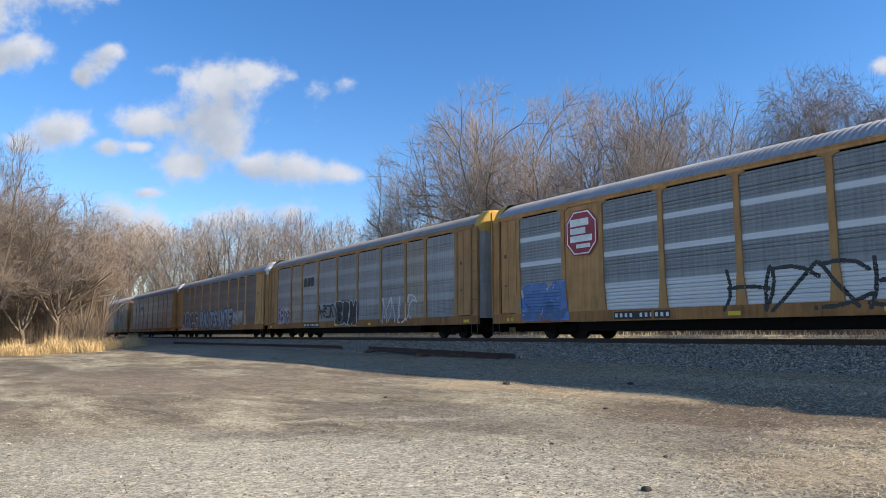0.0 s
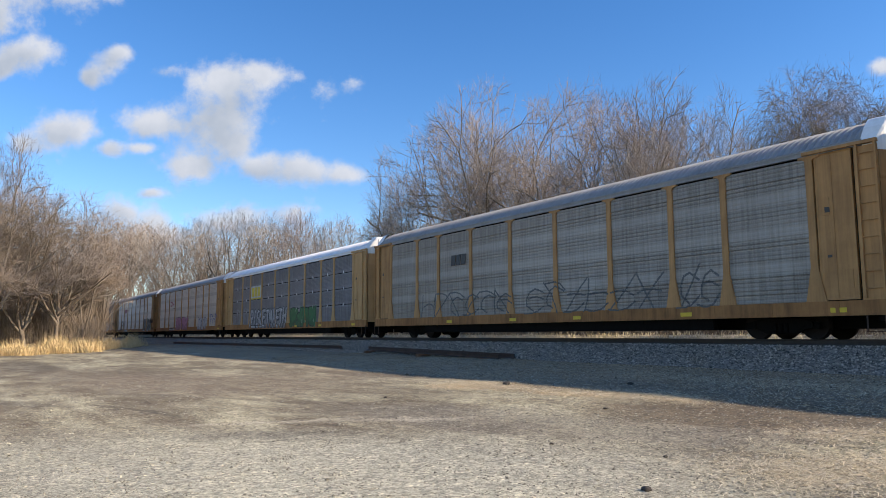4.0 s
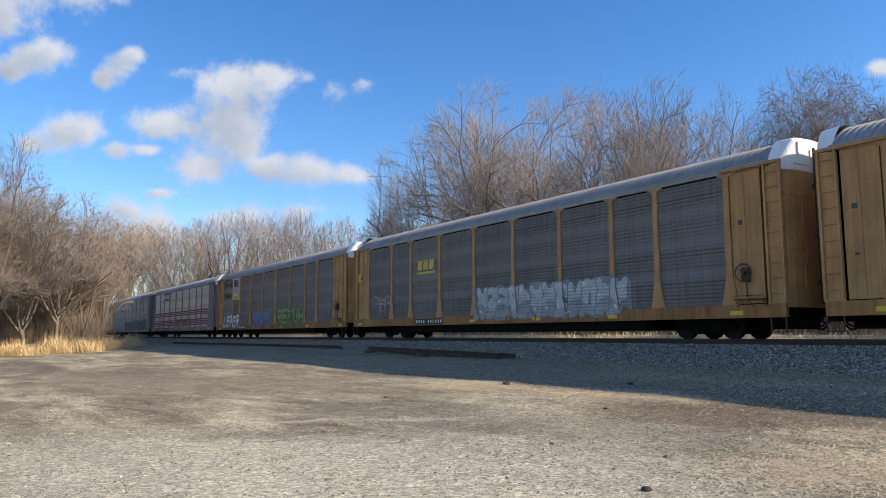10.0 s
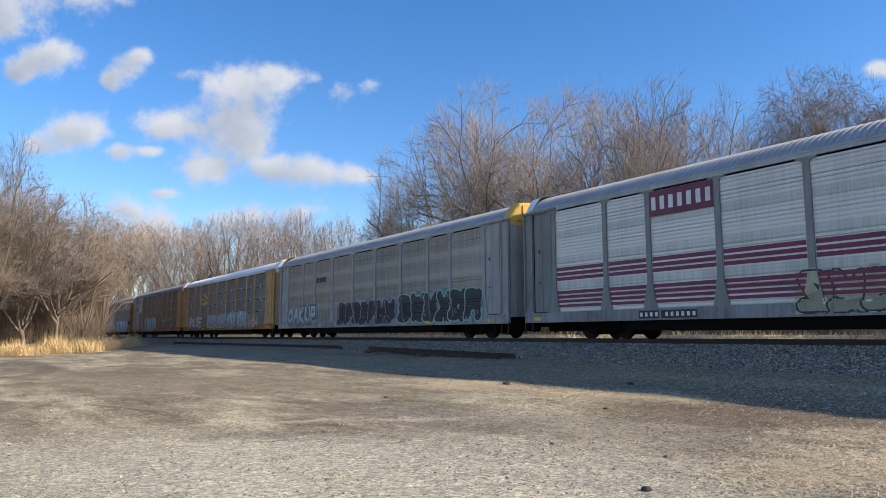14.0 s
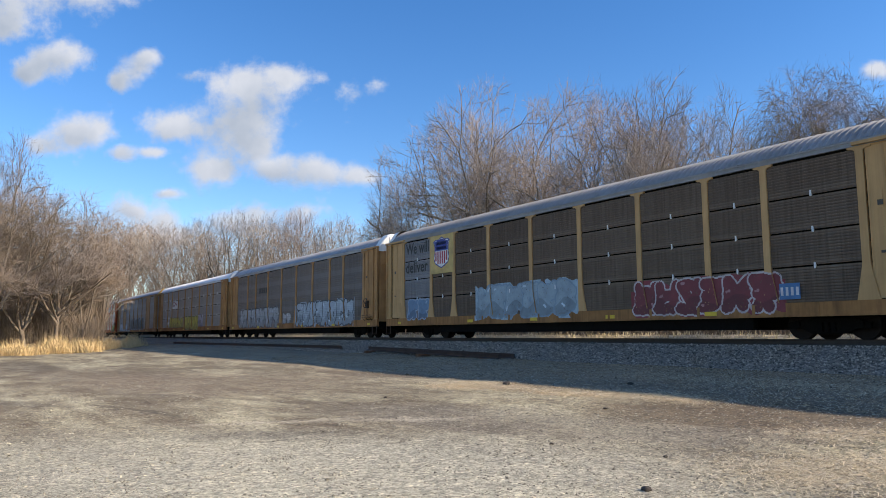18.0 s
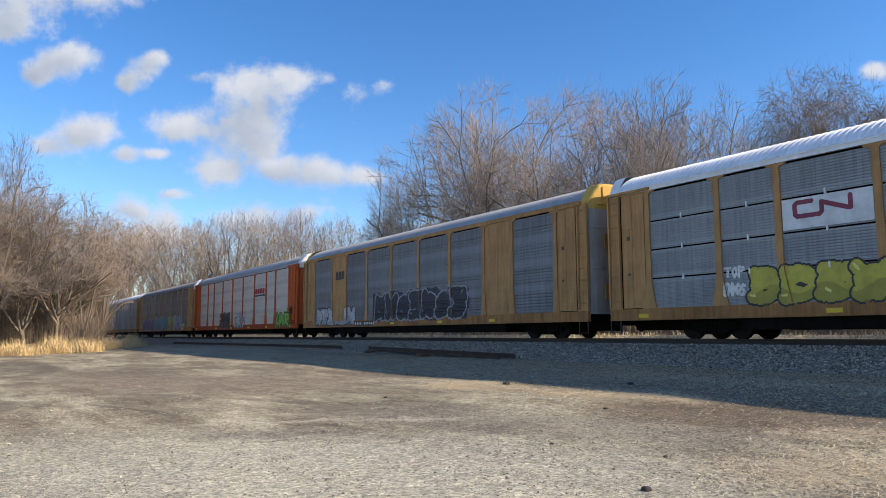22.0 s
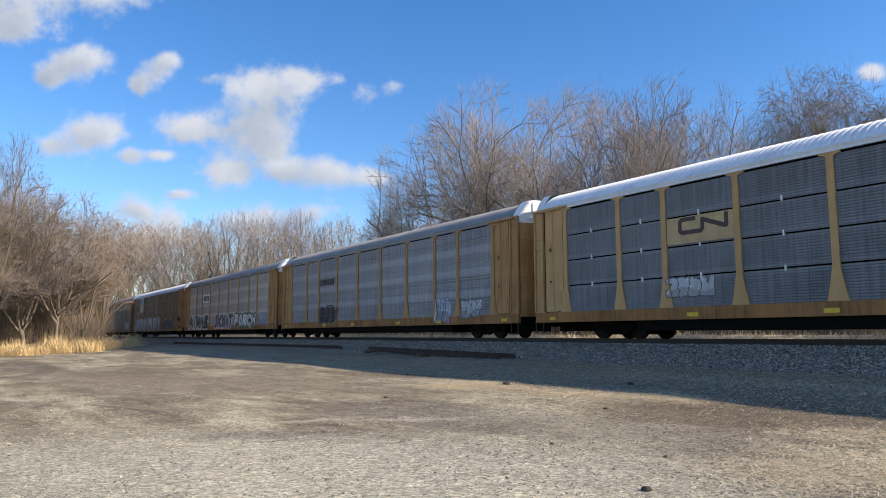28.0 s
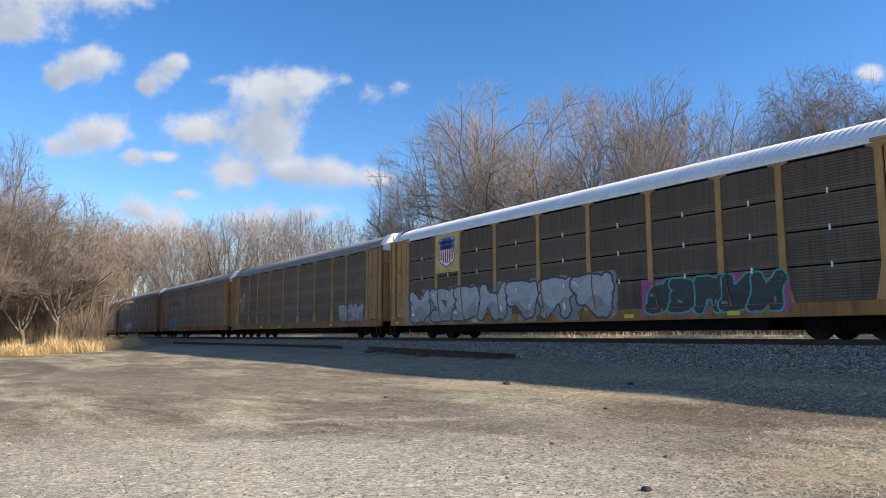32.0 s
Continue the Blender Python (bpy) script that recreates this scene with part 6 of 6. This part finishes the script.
def blades(name, places, height, width, bend, seed, lie=1.0):
    """Dry blades in one mesh."""
    rng = np.random.default_rng(seed)
    n = len(places)
    a = rng.uniform(0, 6.283, n)
    h = rng.uniform(height[0], height[1], n)
    lx, ly = np.cos(a), np.sin(a)
    b = rng.uniform(bend[0], bend[1], n) * h
    t = rng.uniform(0, 6.283, n)
    v = np.zeros((n, 5, 3))
    for k, (s, f, w) in enumerate(((-1, 0, 1), (1, 0, 1), (1, 0.55, 0.75), (-1, 0.55, 0.75), (0, 1, 0))):
        v[:, k, 0] = places[:, 0] + s * w * width * np.cos(t) + lx * b * f ** 2
        v[:, k, 1] = places[:, 1] + s * w * width * np.sin(t) + ly * b * f ** 2
        v[:, k, 2] = places[:, 2] + lie * h * f * np.sqrt(np.maximum(0.05, 1 - np.minimum(0.95, (b / h) ** 2 * f)))
    i = 5 * np.arange(n)
    faces = np.stack([i, i + 1, i + 2, i + 3], 1).tolist() + np.stack([i + 3, i + 2, i + 4], 1).tolist()
    me = bpy.data.meshes.new(name)
    me.from_pydata(v.reshape(-1, 3).tolist(), [], faces)
    return me


def on_ground(x, y):
    return np.stack([x, y, np.array([ground_z(a, b) for a, b in zip(x, y)])], 1)


def build_grass():
    rng = np.random.default_rng(21)
    straw = mat_stone("dry_grass", (0.52, 0.37, 0.17), (0.82, 0.63, 0.34))
    n, tufts = 18000, 260
    ty = rng.uniform(-4, 14.6, tufts)
    tx = -66.5 - 0.05 * ty - rng.random(tufts) ** 1.3 * 10 - np.maximum(0, ty - 9) * 1.5 + 1.4 * np.sin(ty * 1.7)
    th = rng.uniform(0.4, 1.0, tufts) * (0.75 + 0.25 * np.sin(ty * 2.3)) * (1 + 0.7 * np.exp(-((ty - 7.1) / 0.9) ** 2))
    pick = rng.integers(0, tufts, n)
    x, y = tx[pick] + rng.normal(0, 0.35, n), ty[pick] + rng.normal(0, 0.35, n)
    tall = th[pick]
    g = part("dry_grass", blades("dry_grass", on_ground(x, y), (0.6, 1.9), 0.016, (0.1, 0.8), 5, tall), straw)
    tagged(g, "tall sunlit straw-coloured dry grass at the edge of the lot", "grass", "", "stuff")
    n = 14000
    x = rng.uniform(-130, 10, n)
    y = 24.4 + rng.random(n) ** 1.3 * 5
    g = part("dry_grass", blades("bank_grass", on_ground(x, y), (0.06, 0.32), 0.02, (0.2, 0.9), 6), mat_stone("bank_straw", (0.42, 0.36, 0.20), (0.82, 0.70, 0.48)))
    tagged(g, "short dry grass on the bank behind the track", "grass", "", "stuff")
    # woods farther back: slim stems and twigs, uncountable
    for name, n, lo, hi, seed in (("near_woods", 9000, -62, 20, 15), ("middle_woods", 16000, -210, -92, 19), ("far_woods", 30000, -330, -62, 17)):
        x = rng.uniform(lo, hi, n)
        y = 33 + rng.random(n) * 16
        p = on_ground(x, y)
        tall = {"near_woods": (6.5, 13.0), "middle_woods": (16.0, 17.0), "far_woods": (11.0, 19.0)}[name]
        g = part("distant_woods", blades(name, p, (2.0, tall[0]), 0.035, (0.05, 0.45), seed), UNDERWOOD)
        tagged(g, "leafless brown undergrowth and far woods behind the track", "woods", "", "stuff")
    # undergrowth past the lot; its unseen far part is added for brown reflections
    n = 22000
    x = -84 - rng.random(n) ** 1.6 * 190
    y = np.minimum(rng.uniform(-34, 14.5, n), -0.142 * x)
    g = part("distant_woods", blades("end_woods", on_ground(x, y), (2.5, 12.5), 0.03, (0.03, 0.3), 16), UNDERWOOD)
    tagged(g, "leafless brown undergrowth beyond the end of the lot, carried on unseen for reflections", "woods", "", "stuff")
    # flattened straw on the lot
    pts = []
    for cx, cy, sx, sy, k in ((-14.8, 10.4, 0.8, 0.4, 3600), (-13.9, 10.7, 0.9, 0.3, 2000), (-11.5, 10.8, 0.9, 0.35, 2600), (-9.5, 11.3, 0.8, 0.3, 2200), (-4.4, 7.6, 0.7, 0.6, 3400), (-5.0, 9.6, 0.7, 0.5, 1300),
                              (-3.9, 8.6, 0.7, 0.7, 1500), (-7.5, 12.6, 2.4, 0.8, 1500), (-9.0, 14.4, 2.2, 0.7, 2200)):
        pts.append(np.stack([rng.normal(cx, sx, k), rng.normal(cy, sy, k)], 1))
    p = np.concatenate(pts)
    g = part("straw", blades("straw", on_ground(p[:, 0], p[:, 1]) + (0, 0, 0.006), (0.08, 0.3), 0.0042, (0.8, 1.0), 8, 0.22), mat_stone("flattened_straw", (0.46, 0.385, 0.25), (0.88, 0.78, 0.57)))
    tagged(g, "flattened pale straw on the gravel", "straw", "", "stuff")


def build_lot_details():
    def lot(rng, k):
        x = -1 - 26 * rng.random(k) ** 2.1
        y = -3 + 20.5 * rng.random(k)
        return on_ground(x, y)
    st = part("gravel_stones", stones("gravel_stones", 100000, lot, (0.014, 0.04), 9, 0.7), mat_stone("lot_stone", (0.11, 0.095, 0.07), (0.52, 0.475, 0.36)))
    tagged(st, "loose pale gravel stones scattered over the lot", "stones", "", "stuff")
    def cinders(rng, k):
        x = -1 - 34 * rng.random(k) ** 1.4
        y = 11.3 + 6.6 * rng.random(k) ** 0.8
        return on_ground(x, y)
    st = part("cinder_stones", stones("cinder_stones", 36000, cinders, (0.02, 0.055), 19, 0.7), mat_stone("cinder_stone", (0.05, 0.035, 0.02), (0.46, 0.345, 0.21)))
    tagged(st, "dark and pale loose stones on the dirt below the ballast", "stones", "", "stuff")
    # spare rails left on timber blocks beside the ballast
    prof = [(-0.07, 0), (0.07, 0), (0.07, 0.015), (0.012, 0.04), (0.012, 0.135), (0.036, 0.15), (0.036, 0.18), (-0.036, 0.18), (-0.036, 0.15), (-0.012, 0.135), (-0.012, 0.04), (-0.07, 0.015)]

    def bar(x0, x1, y0, y1, z0, z1, label):
        bm = bmesh.new()
        a = [bm.verts.new((x0, y0 + p, z0 + q)) for p, q in prof]
        c = [bm.verts.new((x1, y1 + p, z1 + q)) for p, q in prof]
        for k in range(len(prof)):
            bm.faces.new((a[k], c[k], c[(k + 1) % len(prof)], a[(k + 1) % len(prof)]))
        bm.faces.new(a[::-1])
        bm.faces.new(c)
        bmesh.ops.recalc_face_normals(bm, faces=bm.faces[:])
        tagged(part("spare_rail", bm, RUST), label, "rail", "spare rails")
    bar(-35.0, -21.9, 18.25, 17.75, 0.80, 0.68, "rusty spare rail lying on timber blocks beside the ballast")
    bar(-34.0, -22.6, 18.0, 17.50, 0.78, 0.64, "rusty spare rail lying on timber blocks beside the ballast")
    bar(-79.0, -38.5, 18.2, 18.3, 0.74, 0.80, "long rusty spare rail lying on the ballast shoulder")
    for x, y in ((-23.2, 17.65), (-28.5, 17.9), (-34.2, 18.15)):
        bm = bmesh.new()
        z = ballast_z(y)
        box(bm, x - 0.12, x + 0.12, y - 0.55, y + 0.45, z - 0.1, 0.66 + (-x - 22) * 0.0095)
        bmesh.ops.bevel(bm, geom=bm.edges[:], offset=0.015, segments=1, affect="EDGES")
        tagged(part("timber_block", bm, BLOCK), "rust-stained timber block under the spare rails", "timber", "blocks under the rails")
    # dark clods and lumps
    rng = random.Random(3)
    clod = mat_flat("dark_clod", (0.05, 0.042, 0.035), 0.95)
    for x, y, s in ((-5.0, 5.7, 0.05), (-14.0, 11.1, 0.10), (-6.0, 7.2, 0.03), (-7.5, 6.7, 0.03), (-9.5, 9.8, 0.04), (-14.5, 8.0, 0.04), (-11.6, 12.8, 0.07)):
        bm = bmesh.new()
        bmesh.ops.create_icosphere(bm, subdivisions=2, radius=s)
        for v in bm.verts:
            v.co *= 1 + 0.35 * noise.noise(v.co * (3 / s) + Vector((x, y, 0)))
            v.co.z *= 0.6
        o = part("clod", bm, clod, None, "", pose(x, y, ground_z(x, y) + s * 0.3))
        tagged(o, "dark lump of dirt on the gravel", "clod", "clods on the lot")


# ---- clouds, far off, drifting
def mat_cloud():
    m, nt, b = nodes_of("cloud")
    nt.nodes.remove(b)
    out = nt.nodes["Material Output"]
    att = nt.nodes.new("ShaderNodeAttribute")
    att.attribute_name = "puff"
    v = coords(nt, "Object")
    info = nt.nodes.new("ShaderNodeObjectInfo")
    off = nt.nodes.new("ShaderNodeVectorMath")
    off.operation = "ADD"
    nt.links.new(v, off.inputs[0])
    sc = math_n(nt, "MULTIPLY", info.outputs["Random"], 900.0)
    nt.links.new(sc, off.inputs[1])
    n = noise_n(nt, off.outputs[0], 0.011, 10, 0.62)
    n2 = noise_n(nt, off.outputs[0], 0.006, 4, 0.5)
    d = math_n(nt, "MULTIPLY_ADD", math_n(nt, "SUBTRACT", n, 0.5), 1.5, att.outputs["Fac"])
    al = nt.nodes.new("ShaderNodeMapRange")
    al.interpolation_type = "SMOOTHSTEP"
    al.inputs[1].default_value, al.inputs[2].default_value = -0.1, 0.72
    nt.links.new(d, al.inputs[0])
    grey = nt.nodes.new("ShaderNodeAttribute")
    grey.attribute_name = "shade"
    core = ramp(nt, math_n(nt, "MULTIPLY_ADD", n2, 0.9, math_n(nt, "MULTIPLY", grey.outputs["Fac"], 0.34)), [(0.5, (0.86, 0.97, 1.10)), (1.0, (0.50, 0.63, 0.79))])
    em = nt.nodes.new("ShaderNodeEmission")
    nt.links.new(core, em.inputs[0])
    em.inputs[1].default_value = 0.50
    tr = nt.nodes.new("ShaderNodeBsdfTransparent")
    mx = nt.nodes.new("ShaderNodeMixShader")
    nt.links.new(al.outputs[0], mx.inputs[0])
    nt.links.new(tr.outputs[0], mx.inputs[1])
    nt.links.new(em.outputs[0], mx.inputs[2])
    nt.links.new(mx.outputs[0], out.inputs[0])
    return m


FAR = 2600.0
FOCAL = 0.5 / math.tan(radians(63.38) / 2)
CLOUDS = []


def sky_place(u, v, far):
    """A place far off: u, v in picture widths from the view's axis."""
    return HERE @ Vector((u / FOCAL * far, v / FOCAL * far, -far))


def cloud(material, cx, cy, w, h, lobes, drift, strength, far, name="cloud"):
    """cx, cy: middle in thousandths of the view's width from its axis; lobes: (x, y, rx, ry) within -1..1."""
    unit = far / FOCAL / 1000.0
    nx, ny = 56, 40
    verts, dens, shade, faces = [], [], [], []
    for j in range(ny + 1):
        for i in range(nx + 1):
            a, b = -1.25 + 2.5 * i / nx, -1.25 + 2.5 * j / ny
            best = 0.0
            for lx, ly, rx, ry in lobes:
                q = ((a - lx) / rx) ** 2 + ((b - ly) / ry) ** 2
                best = 1 - (1 - best) * (1 - math.exp(-1.5 * q) * strength)
            edge = min(1, 6 * min(1.25 - abs(a), 1.25 - abs(b)) / 1.25)
            dens.append(best * edge - 0.34 - 0.8 * (1 - edge))
            # cloud that lies between here and the sun
            thick = 0.0
            for step in (0.15, 0.3, 0.45):
                for lx, ly, rx, ry in lobes:
                    q = ((a + 0.7 * step - lx) / rx) ** 2 + ((b + step - ly) / ry) ** 2
                    thick += 0.33 * math.exp(-1.5 * q)
            shade.append(thick)
            verts.append((a * w * 0.6 * unit, b * h * 0.6 * unit, -20 * (a * a + b * b)))
    for j in range(ny):
        for i in range(nx):
            k = j * (nx + 1) + i
            faces.append((k, k + 1, k + nx + 2, k + nx + 1))
    me = mesh_from(name, verts, faces, True)
    me.attributes.new("puff", "FLOAT", "POINT").data.foreach_set("value", dens)
    me.attributes.new("shade", "FLOAT", "POINT").data.foreach_set("value", shade)
    ob = part(name, me, material)
    ob.visible_shadow = False
    tagged(ob, "white fair-weather cloud drifting in the blue sky", "cloud", "clouds", "")
    rot = HERE.to_quaternion().to_matrix().to_4x4()

    def at(k):
        p = sky_place((cx + drift[0] * k) / 1000, (cy + drift[1] * k) / 1000, far)
        return Matrix.Translation(p) @ rot
    CLOUDS.append((ob, at(0), at(1)))


def build_clouds():
    m = mat_cloud()
    one = ((0, 0, 0.7, 0.7),)
    c = cloud
    # middle x, middle y (up), width, height, lobes, drift over the clip, strength, distance
    c(m, -473, 279, 202, 102, ((-0.3, 0.2, 0.7, 0.6), (0.45, 0.25, 0.5, 0.4), (-0.5, -0.4, 0.5, 0.4)), (41, -6), 1.15, 2700)
    c(m, -492, 219, 92, 63, ((0.1, 0.1, 0.75, 0.6), (-0.35, -0.3, 0.5, 0.5), (0.5, 0.2, 0.4, 0.5)), (78, -13), 1.15, 2650)
    c(m, -393, 207, 66, 61, ((0.1, 0.12, 0.7, 0.6), (0.5, 0.45, 0.4, 0.35), (-0.3, -0.35, 0.5, 0.45)), (73, -11), 1.1, 2600)
    c(m, -280, 146, 175, 142, ((0.25, 0.55, 0.5, 0.34), (0.66, 0.62, 0.28, 0.2), (-0.52, -0.02, 0.48, 0.28), (0.25, 0.05, 0.5, 0.42), (-0.12, -0.6, 0.4, 0.28), (0.35, -0.3, 0.28, 0.26)), (57, -8), 1.3, 2550)
    c(m, -448, 130, 103, 67, ((0.1, 0.1, 0.7, 0.65), (-0.45, -0.2, 0.45, 0.45), (0.55, 0.2, 0.35, 0.45)), (43, -4), 1.15, 2500)
    c(m, -364, 114, 81, 36, ((-0.35, 0.1, 0.45, 0.6), (0.4, 0.05, 0.55, 0.45)), (29, -11), 1.05, 2480)
    c(m, -170, 90, 138, 55, ((-0.45, 0.15, 0.5, 0.6), (0.1, 0.0, 0.5, 0.6), (0.6, -0.15, 0.45, 0.4)), (37, -5), 1.2, 2460)
    c(m, -334, 64, 59, 22, one, (41, -2), 1.05, 2440)
    c(m, -359, 37, 105, 69, ((-0.1, 0.1, 0.75, 0.6), (0.4, -0.2, 0.45, 0.4)), (24, 2), 1, 2800)
    c(m, -332, 16, 113, 49, ((0, 0, 0.8, 0.7),), (18, 0), 1.25, 2820)
    c(m, -222, 33, 157, 62, ((-0.2, 0, 0.7, 0.6), (0.5, 0.25, 0.4, 0.4)), (29, 0), 0.95, 2840)
    c(m, -145, 183, 100, 66, ((0.1, -0.1, 0.55, 0.5), (0.6, 0.1, 0.3, 0.3), (-0.5, 0.3, 0.3, 0.3)), (61, -4), 0.66, 2860)
    c(m, -314, 204, 74, 28, one, (64, -12), 0.62, 2880)
    c(m, 500, 208, 55, 41, ((0, 0, 0.7, 0.6),), (-18, -8), 1.1, 2900)

    # unseen glowing clouds added over the rest of the sky, to whiten skylight
    rng = random.Random(77)
    verts, faces, dens, shade = [], [], [], []
    for k in range(170):
        az, el = 360.0 * (k * 0.618034 % 1), 9 + 62 * rng.random() ** 1.3
        off = (az - 146.58 + 180) % 360 - 180
        if abs(off) < 42 and el < 36:
            continue
        a, e = radians(az), radians(el)
        d = Vector((math.cos(a) * math.cos(e), math.sin(a) * math.cos(e), math.sin(e)))
        u = Vector((-math.sin(a), math.cos(a), 0))
        w = d.cross(u)
        wide, tall = rng.uniform(130, 330), rng.uniform(80, 190)
        base = len(verts)
        for j in range(9):
            for i in range(13):
                p, q = -1 + i / 6, -1 + j / 4
                verts.append(tuple(d * 2700 + u * (p * wide) - w * (q * tall)))
                r = p * p + q * q
                dens.append(1.1 * math.exp(-1.9 * r) - 0.3)
                shade.append(0.9 * math.exp(-2.0 * ((p + 0.2) ** 2 + (q + 0.3) ** 2)))
        faces += [(base + j * 13 + i, base + j * 13 + i + 1, base + j * 13 + i + 14, base + j * 13 + i + 13) for j in range(8) for i in range(12)]
    me = mesh_from("clouds", verts, faces, True)
    me.attributes.new("puff", "FLOAT", "POINT").data.foreach_set("value", dens)
    me.attributes.new("shade", "FLOAT", "POINT").data.foreach_set("value", shade)
    ob = part("clouds", me, m)
    ob.visible_shadow = False
    tagged(ob, "unseen glowing clouds added outside the view to whiten the skylight", "clouds", "", "stuff")


build_ground()
build_track()
build_lot_details()
build_train()
build_trees()
build_grass()
build_clouds()


def motions():
    """The train runs past at a steady pace; the clouds drift."""
    for n, car in enumerate(CARS):
        walk(car, [(t, pose(x - CAR_PITCH * (n - 2), TRACK, RAIL)) for t, x in RUN])
    # the wheels roll while their car passes the lot
    where = {car: n - 2 for n, car in enumerate(CARS)}
    for ob, car, dx in WHEELS:
        n = where[car]

        def place(t):
            k = min(31, int(t))
            return RUN[k][1] + (RUN[k + 1][1] - RUN[k][1]) * (t - k) - CAR_PITCH * n

        def turned(t):
            return pose(dx, 0, WHEEL_R, 0, math.degrees((place(t) - place(0)) / WHEEL_R), 0)
        near = [k / FPS for k in range(int(32 * FPS) + 1) if -70 < place(k / FPS) < 22]
        if len(near) < 2:
            rows = [(0.0, turned(0.0)), (32.0, turned(0.0))]
        else:
            rows = [(t, turned(t)) for t in near]
            if near[0] > 0.05:
                rows.insert(0, (0.0, rows[0][1]))
            if near[-1] < 31.95:
                rows.append((32.0, rows[-1][1]))
        walk(ob, rows)
    for ob, a, b in CLOUDS:
        walk(ob, [(0.0, a), (32.0, b)])


motions()
